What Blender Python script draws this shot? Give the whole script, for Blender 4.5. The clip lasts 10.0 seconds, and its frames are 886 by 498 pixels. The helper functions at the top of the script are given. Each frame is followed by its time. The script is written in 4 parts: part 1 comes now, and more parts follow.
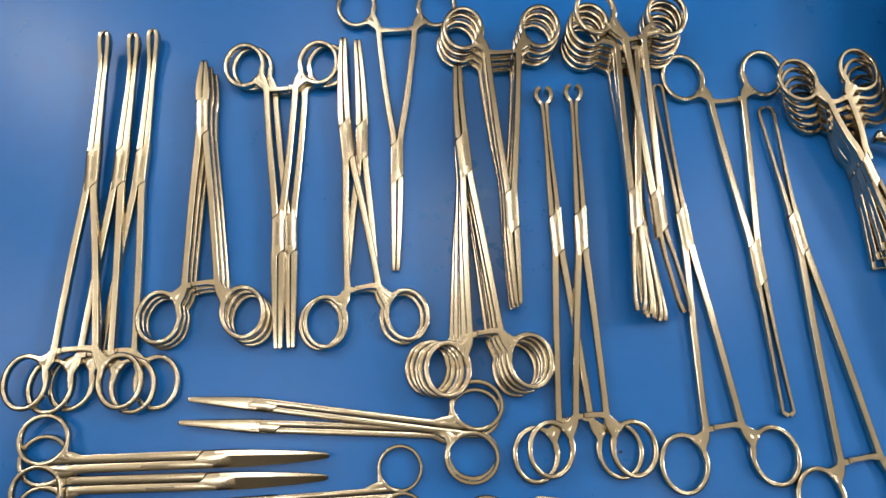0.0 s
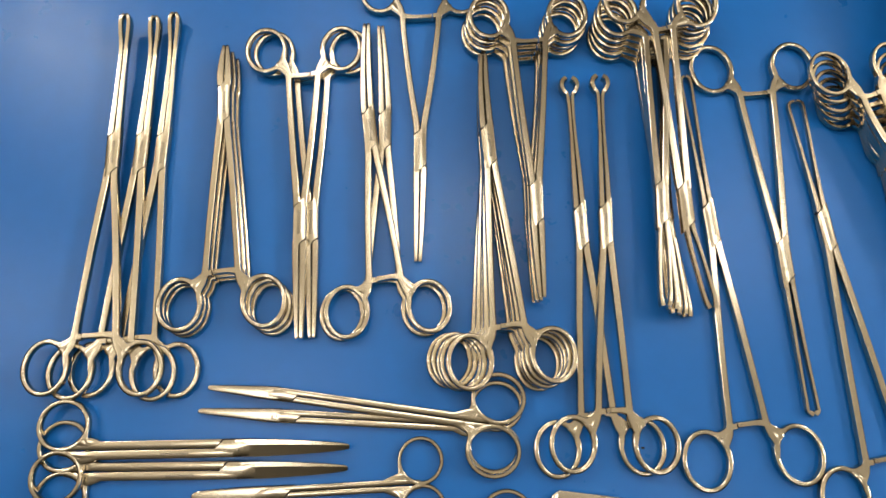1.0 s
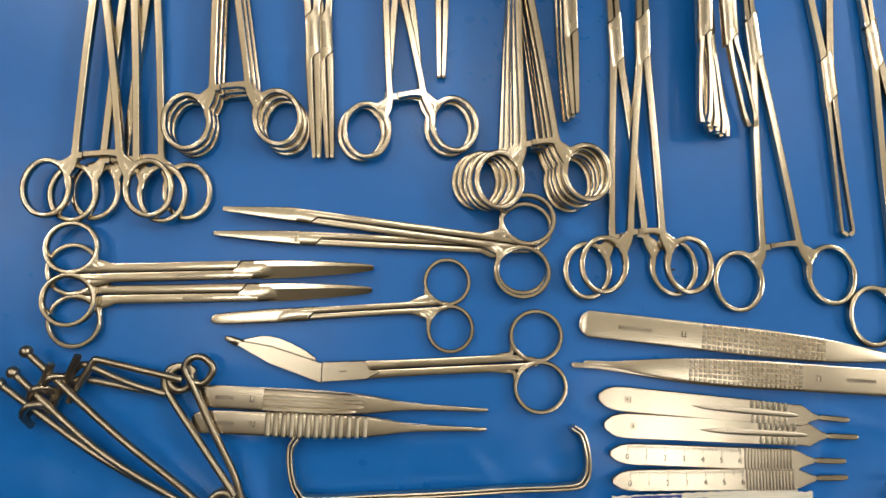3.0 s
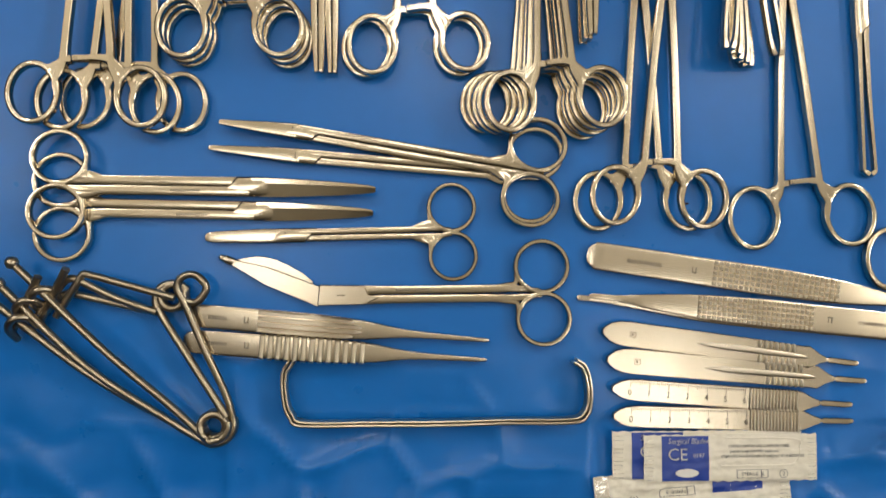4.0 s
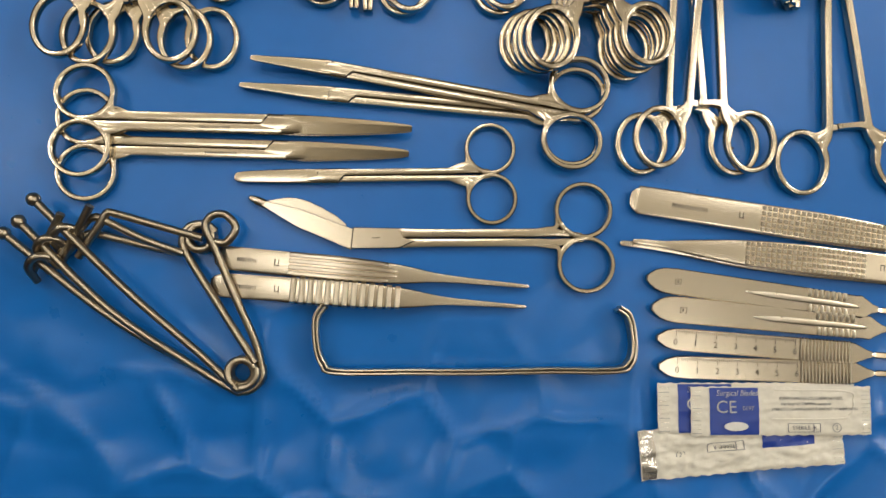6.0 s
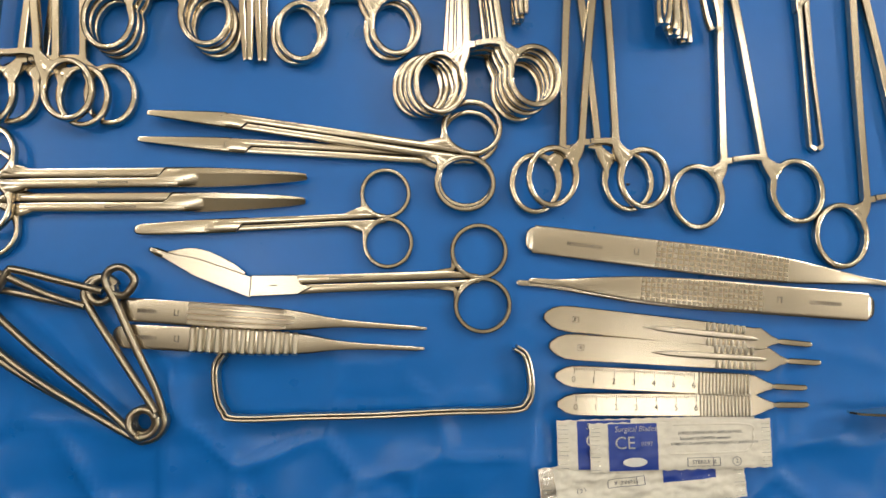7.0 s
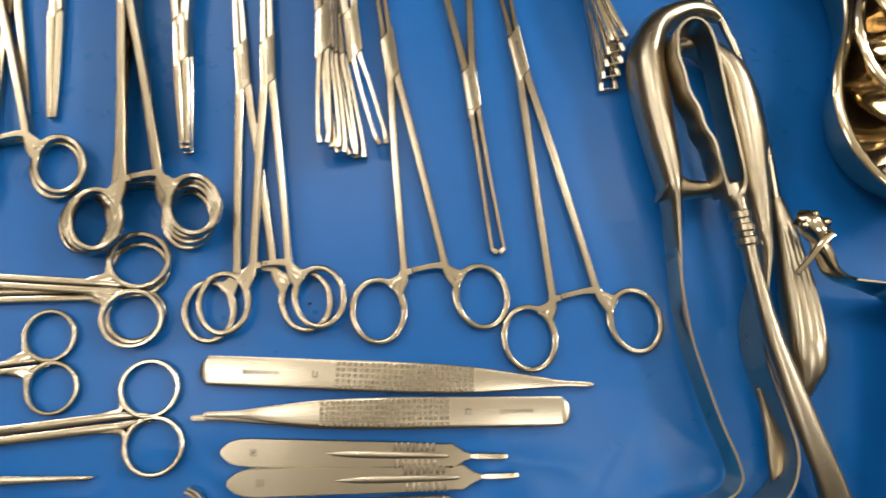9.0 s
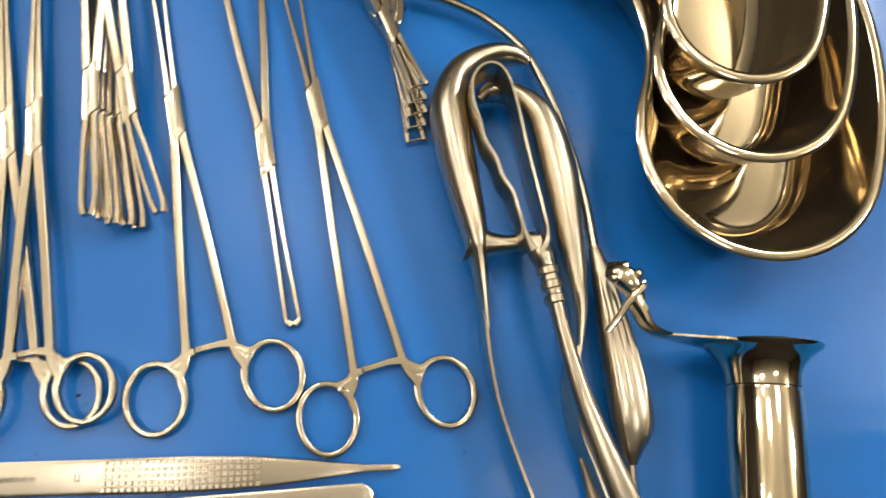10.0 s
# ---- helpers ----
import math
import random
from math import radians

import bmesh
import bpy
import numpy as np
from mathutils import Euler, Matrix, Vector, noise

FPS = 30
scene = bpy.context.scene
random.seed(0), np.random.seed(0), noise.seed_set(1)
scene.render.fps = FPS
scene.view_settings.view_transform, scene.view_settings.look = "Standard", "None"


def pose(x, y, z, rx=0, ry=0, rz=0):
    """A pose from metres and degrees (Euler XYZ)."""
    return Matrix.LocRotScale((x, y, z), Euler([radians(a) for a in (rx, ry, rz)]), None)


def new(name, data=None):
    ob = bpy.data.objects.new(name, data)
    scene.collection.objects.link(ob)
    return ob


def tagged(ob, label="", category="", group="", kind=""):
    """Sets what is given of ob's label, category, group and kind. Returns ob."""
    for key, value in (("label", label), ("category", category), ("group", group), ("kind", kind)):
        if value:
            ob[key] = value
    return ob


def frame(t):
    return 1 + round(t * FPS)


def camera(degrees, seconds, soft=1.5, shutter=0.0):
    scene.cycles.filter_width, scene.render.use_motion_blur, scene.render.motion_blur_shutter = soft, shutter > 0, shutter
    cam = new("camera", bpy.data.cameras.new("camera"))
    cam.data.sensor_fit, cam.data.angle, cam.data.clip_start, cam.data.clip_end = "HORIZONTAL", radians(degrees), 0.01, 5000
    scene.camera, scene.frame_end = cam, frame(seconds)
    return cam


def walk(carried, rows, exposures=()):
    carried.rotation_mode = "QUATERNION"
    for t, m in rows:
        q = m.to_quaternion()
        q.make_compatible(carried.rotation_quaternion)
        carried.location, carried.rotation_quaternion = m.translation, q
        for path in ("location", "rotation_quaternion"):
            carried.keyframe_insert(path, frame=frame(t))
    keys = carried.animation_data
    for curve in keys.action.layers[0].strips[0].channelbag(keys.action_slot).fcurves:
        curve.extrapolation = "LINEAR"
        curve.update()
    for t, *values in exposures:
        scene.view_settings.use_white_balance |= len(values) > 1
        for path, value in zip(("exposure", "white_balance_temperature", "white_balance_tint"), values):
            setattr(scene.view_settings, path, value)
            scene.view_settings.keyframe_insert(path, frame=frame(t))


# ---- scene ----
cam = camera(66.00, 10.0, shutter=0.25)
PATH = [
    (0, 0.19806, 0.19708, 0.39848, 15.245, -0.620, -0.428),
    (0.5, 0.19668, 0.19649, 0.39971, 15.232, -0.517, 0.039),
    (1, 0.18763, 0.20028, 0.39453, 14.187, -0.443, 0.560),
    (1.5, 0.17976, 0.19374, 0.38460, 12.057, -0.460, 0.308),
    (2, 0.17401, 0.17806, 0.37829, 8.946, -0.773, 0.082),
    (2.5, 0.17150, 0.17624, 0.37394, 5.515, -0.935, 0.134),
    (2.7, 0.16686, 0.16882, 0.37139, 5.915, -1.786, 0.017),
    (3.8, 0.16126, 0.15235, 0.35306, 3.088, -2.264, 1.746),
    (4, 0.16090, 0.14429, 0.35088, 2.169, -2.400, 2.154),
    (4.5, 0.16636, 0.13017, 0.34286, 0.810, -2.540, 2.749),
    (5, 0.16858, 0.11960, 0.34212, 1.254, -2.688, 3.646),
    (5.2, 0.16328, 0.11462, 0.34117, 1.689, -2.852, 3.773),
    (6.3, 0.14130, 0.10617, 0.33374, 4.391, -2.232, 1.554),
    (6.5, 0.16118, 0.11183, 0.33478, 4.607, -1.517, 1.084),
    (7, 0.19963, 0.12748, 0.34307, 4.105, -1.437, 0.805),
    (7.5, 0.21572, 0.12468, 0.34258, 5.191, -1.788, -1.615),
    (8, 0.22722, 0.13548, 0.35877, 8.206, -1.774, -4.410),
    (8.5, 0.25664, 0.13760, 0.36779, 10.104, -3.788, -4.984),
    (9, 0.34994, 0.14169, 0.34082, 11.600, -2.622, -4.223),
    (9.5, 0.39251, 0.13814, 0.33130, 14.161, -3.735, -5.085),
    (10, 0.43551, 0.15254, 0.31960, 15.073, -4.512, -7.859),
]
walk(cam, [(t, pose(*place)) for t, *place in PATH],
     [(0, 0.26), (4.5, 0.07), (6.5, 0.11), (7.5, 0.20), (8.5, 0.37), (9, 0.26), (9.5, 0.38), (10, 0.58)])
# ---- light ----
world = bpy.data.worlds.new("room_air")
world.use_nodes = True
world.node_tree.nodes["Background"].inputs[0].default_value = (0.9, 0.8, 0.65, 1)
world.node_tree.nodes["Background"].inputs[1].default_value = 0.01
scene.world = world


WARM = (1.0, 0.985, 0.955)
# unseen overhead lights added as globes, set by highlights and brightness: place and watts
GLOBES = ((2.60, 0.15, 1.75, 50.0), (2.30, 1.45, 1.75, 50.0), (-1.10, 1.45, 1.70, 26.0), (-1.20, 0.50, 1.70, 12.0), (-0.15, 1.35, 1.60, 7.0),
          (1.05, 0.75, 1.60, 7.5), (-0.28, 0.20, 1.60, 6.5), (0.85, -0.20, 1.60, 6.5), (0.20, 0.80, 1.60, 7.5))
for gx, gy, gz, watts in GLOBES:
    bulb = bpy.data.lights.new("globe_light", "POINT")
    bulb.energy, bulb.color, bulb.shadow_soft_size = watts, WARM, 0.15
    new("globe_light", bulb).location = (gx, gy, gz)

# ---- materials ----


def material(name, colour, rough=0.4, metal=0.0, grain=(), bump=0.0, bump_scale=400.0, spread=0.1, coat=0.0, rough_spread=0.0, wave=0.0, wave_scale=70.0):
    """A principled surface whose colour and gloss vary at two scales."""
    mat = bpy.data.materials.new(name)
    mat.use_nodes = True
    tree = mat.node_tree
    bsdf = tree.nodes["Principled BSDF"]
    bsdf.inputs["Metallic"].default_value = metal
    bsdf.inputs["Coat Weight"].default_value = coat
    coord = tree.nodes.new("ShaderNodeTexCoord")
    big, small = tree.nodes.new("ShaderNodeTexNoise"), tree.nodes.new("ShaderNodeTexNoise")
    big.inputs["Scale"].default_value, small.inputs["Scale"].default_value = (grain or (25.0, 300.0))
    big.inputs["Detail"].default_value = small.inputs["Detail"].default_value = 4
    for n in (big, small):
        tree.links.new(coord.outputs["Object"], n.inputs["Vector"])
    both = tree.nodes.new("ShaderNodeMath")
    both.operation = "ADD"
    tree.links.new(big.outputs["Fac"], both.inputs[0])
    tree.links.new(small.outputs["Fac"], both.inputs[1])
    ramp = tree.nodes.new("ShaderNodeMapRange")
    ramp.inputs["From Min"].default_value, ramp.inputs["From Max"].default_value = 0.6, 1.4
    tree.links.new(both.outputs[0], ramp.inputs["Value"])
    mix = tree.nodes.new("ShaderNodeMix")
    mix.data_type = "RGBA"
    low = [c * (1 - spread) for c in colour]
    high = [min(1, c * (1 + spread)) for c in colour]
    mix.inputs["A"].default_value, mix.inputs["B"].default_value = (*low, 1), (*high, 1)
    tree.links.new(ramp.outputs["Result"], mix.inputs["Factor"])
    tree.links.new(mix.outputs["Result"], bsdf.inputs["Base Color"])
    gloss = tree.nodes.new("ShaderNodeMapRange")
    gloss.inputs["From Min"].default_value, gloss.inputs["From Max"].default_value = 0.6, 1.4
    gloss.inputs["To Min"].default_value, gloss.inputs["To Max"].default_value = max(0.02, rough - rough_spread), rough + rough_spread
    tree.links.new(both.outputs[0], gloss.inputs["Value"])
    tree.links.new(gloss.outputs["Result"], bsdf.inputs["Roughness"])
    if bump:
        relief = tree.nodes.new("ShaderNodeTexNoise")
        relief.inputs["Scale"].default_value, relief.inputs["Detail"].default_value = bump_scale, 3
        tree.links.new(coord.outputs["Object"], relief.inputs["Vector"])
        node = tree.nodes.new("ShaderNodeBump")
        node.inputs["Strength"].default_value, node.inputs["Distance"].default_value = bump, 0.0004
        tree.links.new(relief.outputs["Fac"], node.inputs["Height"])
        tree.links.new(node.outputs["Normal"], bsdf.inputs["Normal"])
    if wave:
        # long shallow hollows left by grinding, different on every piece
        info = tree.nodes.new("ShaderNodeObjectInfo")
        away = tree.nodes.new("ShaderNodeVectorMath")
        away.operation = "MULTIPLY_ADD"
        away.inputs[1].default_value = (1.0, 0.3, 1.0)
        shift = tree.nodes.new("ShaderNodeMath")
        shift.operation = "MULTIPLY"
        shift.inputs[1].default_value = 9.0
        tree.links.new(info.outputs["Random"], shift.inputs[0])
        tree.links.new(coord.outputs["Object"], away.inputs[0])
        tree.links.new(shift.outputs[0], away.inputs[2])
        hollow = tree.nodes.new("ShaderNodeTexNoise")
        hollow.inputs["Scale"].default_value, hollow.inputs["Detail"].default_value = wave_scale, 0
        tree.links.new(away.outputs[0], hollow.inputs["Vector"])
        dent = tree.nodes.new("ShaderNodeBump")
        dent.inputs["Strength"].default_value, dent.inputs["Distance"].default_value = 1.0, wave
        tree.links.new(hollow.outputs["Fac"], dent.inputs["Height"])
        if bump:
            tree.links.new(dent.outputs["Normal"], node.inputs["Normal"])
        else:
            tree.links.new(dent.outputs["Normal"], bsdf.inputs["Normal"])
    return mat


SATIN = material("satin_steel", (0.54, 0.472, 0.362), 0.20, 1.0, (30, 260), 0.0, 1500, 0.03, rough_spread=0.015, wave=0.0004, wave_scale=45.0)
BRUSHED = material("brushed_steel", (0.55, 0.487, 0.388), 0.25, 1.0, (40, 200), 0.0, 1200, 0.02, rough_spread=0.008, wave=0.0004, wave_scale=40.0)
PLAIN_STEEL = material("plain_steel", (0.56, 0.50, 0.40), 0.28, 1.0, (40, 300), 0.0, 1500, 0.03, rough_spread=0.01)
WORN = material("worn_steel_wire", (0.42, 0.36, 0.27), 0.32, 1.0, (60, 500), 0.03, 900, 0.07, rough_spread=0.03)
POLISHED = material("polished_steel", (0.70, 0.61, 0.46), 0.08, 1.0, (20, 400), 0.0, 400, 0.05, rough_spread=0.03, wave=0.0012, wave_scale=25.0)
# just under full metal, so a little diffuse lightens the bowls' black reflections
DISH_STEEL = material("lightened_mirror_steel", (0.63, 0.54, 0.39), 0.08, 0.96, (20, 400), 0.0, 400, 0.05, rough_spread=0.03, wave=0.0016, wave_scale=22.0)
SOFT_POLISH = material("soft_polished_steel", (0.52, 0.455, 0.345), 0.29, 1.0, (25, 400), 0.0, 900, 0.06, rough_spread=0.02, wave=0.0004, wave_scale=30.0)
BLADE_STEEL = material("polished_blade_steel", (0.56, 0.49, 0.375), 0.13, 1.0, (25, 400), 0.0, 900, 0.05, rough_spread=0.02, wave=0.0005, wave_scale=28.0)
ENGRAVED = material("engraved_dark", (0.22, 0.19, 0.15), 0.5, 0.6, (60, 900))
SHEET = material("blue_vinyl_sheet", (0.007, 0.162, 0.575), 0.30, 0.0, (5, 90), 0.03, 500, 0.05, rough_spread=0.04)
SHEET.node_tree.nodes["Principled BSDF"].inputs["Specular IOR Level"].default_value = 0.38
PAPER = material("packet_paper", (0.84, 0.80, 0.69), 0.30, 0.0, (50, 500), 0.25, 350, 0.06)
PRINT_BLUE = material("printed_blue", (0.02, 0.06, 0.36), 0.35, 0.0, (50, 600), 0.0, 400, 0.10)
PRINT_GREY = material("printed_grey", (0.16, 0.16, 0.18), 0.5)
PRINT_WHITE = material("printed_white", (0.82, 0.81, 0.78), 0.45)
FOIL = material("crumpled_foil", (0.75, 0.72, 0.66), 0.22, 0.8, (80, 600), 0.5, 300, 0.10)
# joint seams are strips of this: the shade in the gaps, painted near-black
SEAM = material("crevice_shade", (0.03, 0.025, 0.02), 0.6)
INK = material("ruler_ink", (0.07, 0.06, 0.05), 0.5, 0.2)
BLACK = material("black_speck", (0.012, 0.012, 0.015), 0.6)
WALL = material("plain_dark_brown", (0.046, 0.034, 0.020), 0.7, 0.0, (1.5, 60), 0.05, 200, 0.05)
CEILING = material("cream_ceiling_paint", (0.60, 0.52, 0.38), 0.8, 0.0, (1.5, 60), 0.0, 200, 0.05)
FLOOR = material("dark_brown_floor", (0.05, 0.038, 0.028), 0.4, 0.0, (3, 80), 0.0, 200, 0.15)
LAMP = bpy.data.materials.new("lamp_diffuser")
LAMP.use_nodes = True
LAMP.node_tree.nodes["Principled BSDF"].inputs["Emission Color"].default_value = (1.0, 0.88, 0.70, 1)
LAMP.node_tree.nodes["Principled BSDF"].inputs["Emission Strength"].default_value = 6.0

# ---- building tools: local lengths in millimetres ----
MM = Matrix.Scale(0.001, 4)


def part(name, bm, mat, parent=None, label="", sharp=38, scale=True):
    """One mesh object from a bmesh drawn in millimetres, under a thing or a part."""
    if scale:
        bm.transform(MM)
    bmesh.ops.recalc_face_normals(bm, faces=bm.faces)
    for f in bm.faces:
        f.smooth = True
    for e in bm.edges:
        if len(e.link_faces) == 2 and e.calc_face_angle(0) > radians(sharp):
            e.smooth = False
    me = bpy.data.meshes.new(name)
    bm.to_mesh(me)
    bm.free()
    me.materials.append(mat)
    ob = new(name, me)
    ob.parent = parent
    return tagged(ob, label)


def thing(name, x, y, z, turn=0.0, label="", category="", group="", kind=""):
    """The Empty at a thing's base, at millimetres on the sheet."""
    ob = new(name)
    ob.empty_display_size = 0.01
    ob.matrix_basis = pose(x / 1000, y / 1000, z / 1000, 0, 0, turn)
    return tagged(ob, label, category, group, kind)


def spline(ctrl, n=8):
    """Catmull-Rom samples through control rows of equal length."""
    rows = [np.array(c, float) for c in ctrl]
    rows = [2 * rows[0] - rows[1], *rows, 2 * rows[-1] - rows[-2]]
    out = []
    for a, b, c, d in zip(rows, rows[1:], rows[2:], rows[3:]):
        for i in range(n):
            u = i / n
            out.append(0.5 * (2 * b + (c - a) * u + (2 * a - 5 * b + 4 * c - d) * u * u + (3 * b - a - 3 * c + d) * u ** 3))
    out.append(rows[-2])
    return out


BAR = ((1, -0.6), (1, 0.15), (0.9, 0.62), (0.68, 0.985), (0, 1.0), (-0.68, 0.985), (-0.9, 0.62), (-1, 0.15), (-1, -0.6), (-0.75, -1), (0.75, -1))
ROUND = ((1, -0.6), (1, 0.25), (0.96, 0.6), (0.86, 0.88), (0.68, 0.985), (0, 1.0), (-0.68, 0.985), (-0.86, 0.88), (-0.96, 0.6), (-1, 0.25), (-1, -0.6), (-0.75, -1), (0.75, -1))
SMOOTH = ((1, -0.7), (1, 0.4), (0.97, 0.68), (0.89, 0.89), (0.7, 0.97), (0, 1.0), (-0.7, 0.97), (-0.89, 0.89), (-0.97, 0.68), (-1, 0.4), (-1, -0.7), (-0.75, -1), (0.75, -1))
CROWN = ((1, -0.8), (1, 0.45), (0.94, 0.68), (0.8, 0.83), (0.5, 0.95), (0, 1.0), (-0.5, 0.95), (-0.8, 0.83), (-0.94, 0.68), (-1, 0.45), (-1, -0.8), (-0.8, -1), (0.8, -1))
DEEP_FACET = ((1, -0.8), (1, -0.1), (-0.35, 0.97), (-0.9, 1.0), (-1, 0.4), (-1, -0.8), (-0.8, -1), (0.8, -1))
RING = ((1, -0.5), (1, 0.3), (0.95, 0.62), (0.8, 0.86), (0.5, 0.98), (0, 1), (-0.5, 0.98), (-0.8, 0.86), (-0.95, 0.62), (-1, 0.3), (-1, -0.5), (-0.6, -1), (0.6, -1))


def loft(bm, rows, sides=12, square=3.2, closed=False, up=(0, 0, 1), shape=None):
    """A solid along rows of (x, y, z, width, height): width across, height along up."""
    rows = [np.array(r, float) for r in rows]
    n, loops, up = len(rows), [], np.array(up, float)
    for i, r in enumerate(rows):
        a = rows[(i - 1) % n] if closed or i else r
        b = rows[(i + 1) % n] if closed or i < n - 1 else r
        t = b[:3] - a[:3]
        t = t / (np.linalg.norm(t) or 1)
        side = np.cross(t, up)
        side = side / (np.linalg.norm(side) or 1)
        top = np.cross(side, t)
        loop = []
        for u, v in shape or ():
            loop.append(bm.verts.new(r[:3] + side * u * r[3] / 2 + top * v * r[4] / 2))
        for k in range(0 if shape else sides):
            c, s = math.cos(2 * math.pi * (k + 0.5) / sides), math.sin(2 * math.pi * (k + 0.5) / sides)
            u = math.copysign(abs(c) ** (2 / square), c) * r[3] / 2
            v = math.copysign(abs(s) ** (2 / square), s) * r[4] / 2
            loop.append(bm.verts.new(r[:3] + side * u + top * v))
        loops.append(loop)
    sides = len(loops[0])
    for i in range(n if closed else n - 1):
        p, q = loops[i], loops[(i + 1) % n]
        for k in range(sides):
            bm.faces.new((p[k], p[(k + 1) % sides], q[(k + 1) % sides], q[k]))
    if not closed:
        bm.faces.new(loops[0][::-1])
        bm.faces.new(loops[-1])
    return bm


def prism(bm, outline, z0, z1, bevel=0.5):
    """A plate with that outline and bevelled upper and lower edges."""
    n = len(outline)
    cx, cy = sum(p[0] for p in outline) / n, sum(p[1] for p in outline) / n
    levels = []
    for z, inset in ((z0, bevel), (z0 + bevel, 0), (z1 - bevel, 0), (z1, bevel)):
        loop = []
        for i, (x, y) in enumerate(outline):
            (ax, ay), (bx, by) = outline[i - 1], outline[(i + 1) % n]
            tx, ty = bx - ax, by - ay
            d = math.hypot(tx, ty) or 1
            nx, ny = ty / d, -tx / d
            if nx * (x - cx) + ny * (y - cy) < 0 and n < 9:
                nx, ny = -nx, -ny
            loop.append(bm.verts.new((x - nx * inset, y - ny * inset, z)))
        levels.append(loop)
    for p, q in zip(levels, levels[1:]):
        for k in range(n):
            bm.faces.new((p[k], p[(k + 1) % n], q[(k + 1) % n], q[k]))
    bm.faces.new(levels[0][::-1])
    bm.faces.new(levels[-1])
    return bm


def block(bm, x0, x1, y0, y1, z0, z1, bevel=0.25):
    return prism(bm, [(x0, y0), (x1, y0), (x1, y1), (x0, y1)], z0, z1, bevel)


def ball(bm, x, y, z, r):
    bmesh.ops.create_uvsphere(bm, u_segments=16, v_segments=10, radius=r, matrix=Matrix.Translation((x, y, z)))
    return bm


def tube(bm, x, y, z, r0, r1, h, sides=24):
    bmesh.ops.create_cone(bm, cap_ends=True, segments=sides, radius1=r0, radius2=r1, depth=h, matrix=Matrix.Translation((x, y, z + h / 2)))
    return bm


def lettering(text, size, mat, parent, x, y, z, turn=0.0, name="lettering", stretch=1.0, shear=0.0, label=""):
    """Raised or printed writing as a mesh, centred at (x, y), in millimetres."""
    data = bpy.data.curves.new("lettering", "FONT")
    data.body, data.size, data.align_x, data.align_y, data.extrude, data.shear = text, size, "CENTER", "CENTER", 0.02, shear
    data.resolution_u = 3
    temp = bpy.data.objects.new("lettering", data)
    me = bpy.data.meshes.new_from_object(temp)
    bpy.data.objects.remove(temp)
    me.transform(pose(x / 1000, y / 1000, z / 1000, 0, 0, turn) @ MM @ Matrix.Diagonal((stretch, 1, 1, 1)))
    me.materials.append(mat)
    ob = new(name, me)
    ob.parent = parent
    return tagged(ob, label)


def bars(parent, x, y, z, length, turn=0.0, size=1.5, name="engraving", mat=None, seed=3):
    """Writing that cannot be read: a row of fine strokes."""
    bm, rnd, u = bmesh.new(), random.Random(seed), -length / 2
    while u < length / 2 - 0.5:
        w = rnd.uniform(0.3, 0.6)
        block(bm, u, u + w, -size / 2, size / 2 * rnd.uniform(0.5, 1), 0, 0.06, 0.01)
        u += w + 0.6
    bm.transform(pose(x, y, z, 0, 0, turn))
    return part(name, bm, mat or ENGRAVED, parent)


def ring_rows(cx, cy, rx, ry, wire, height, thick_at, turn=0.0, z=0.0, n=40):
    rows = []
    for i in range(n):
        a = 2 * math.pi * i / n
        d = (a - thick_at + math.pi) % (2 * math.pi) - math.pi
        w = wire * (1 + 0.3 * math.exp(-(d / 0.6) ** 2))
        x, y = (rx - wire / 2) * math.cos(a), (ry - wire / 2) * math.sin(a)
        c, s = math.cos(turn), math.sin(turn)
        rows.append((cx + x * c - y * s, cy + x * s + y * c, z, w, height))
    return rows


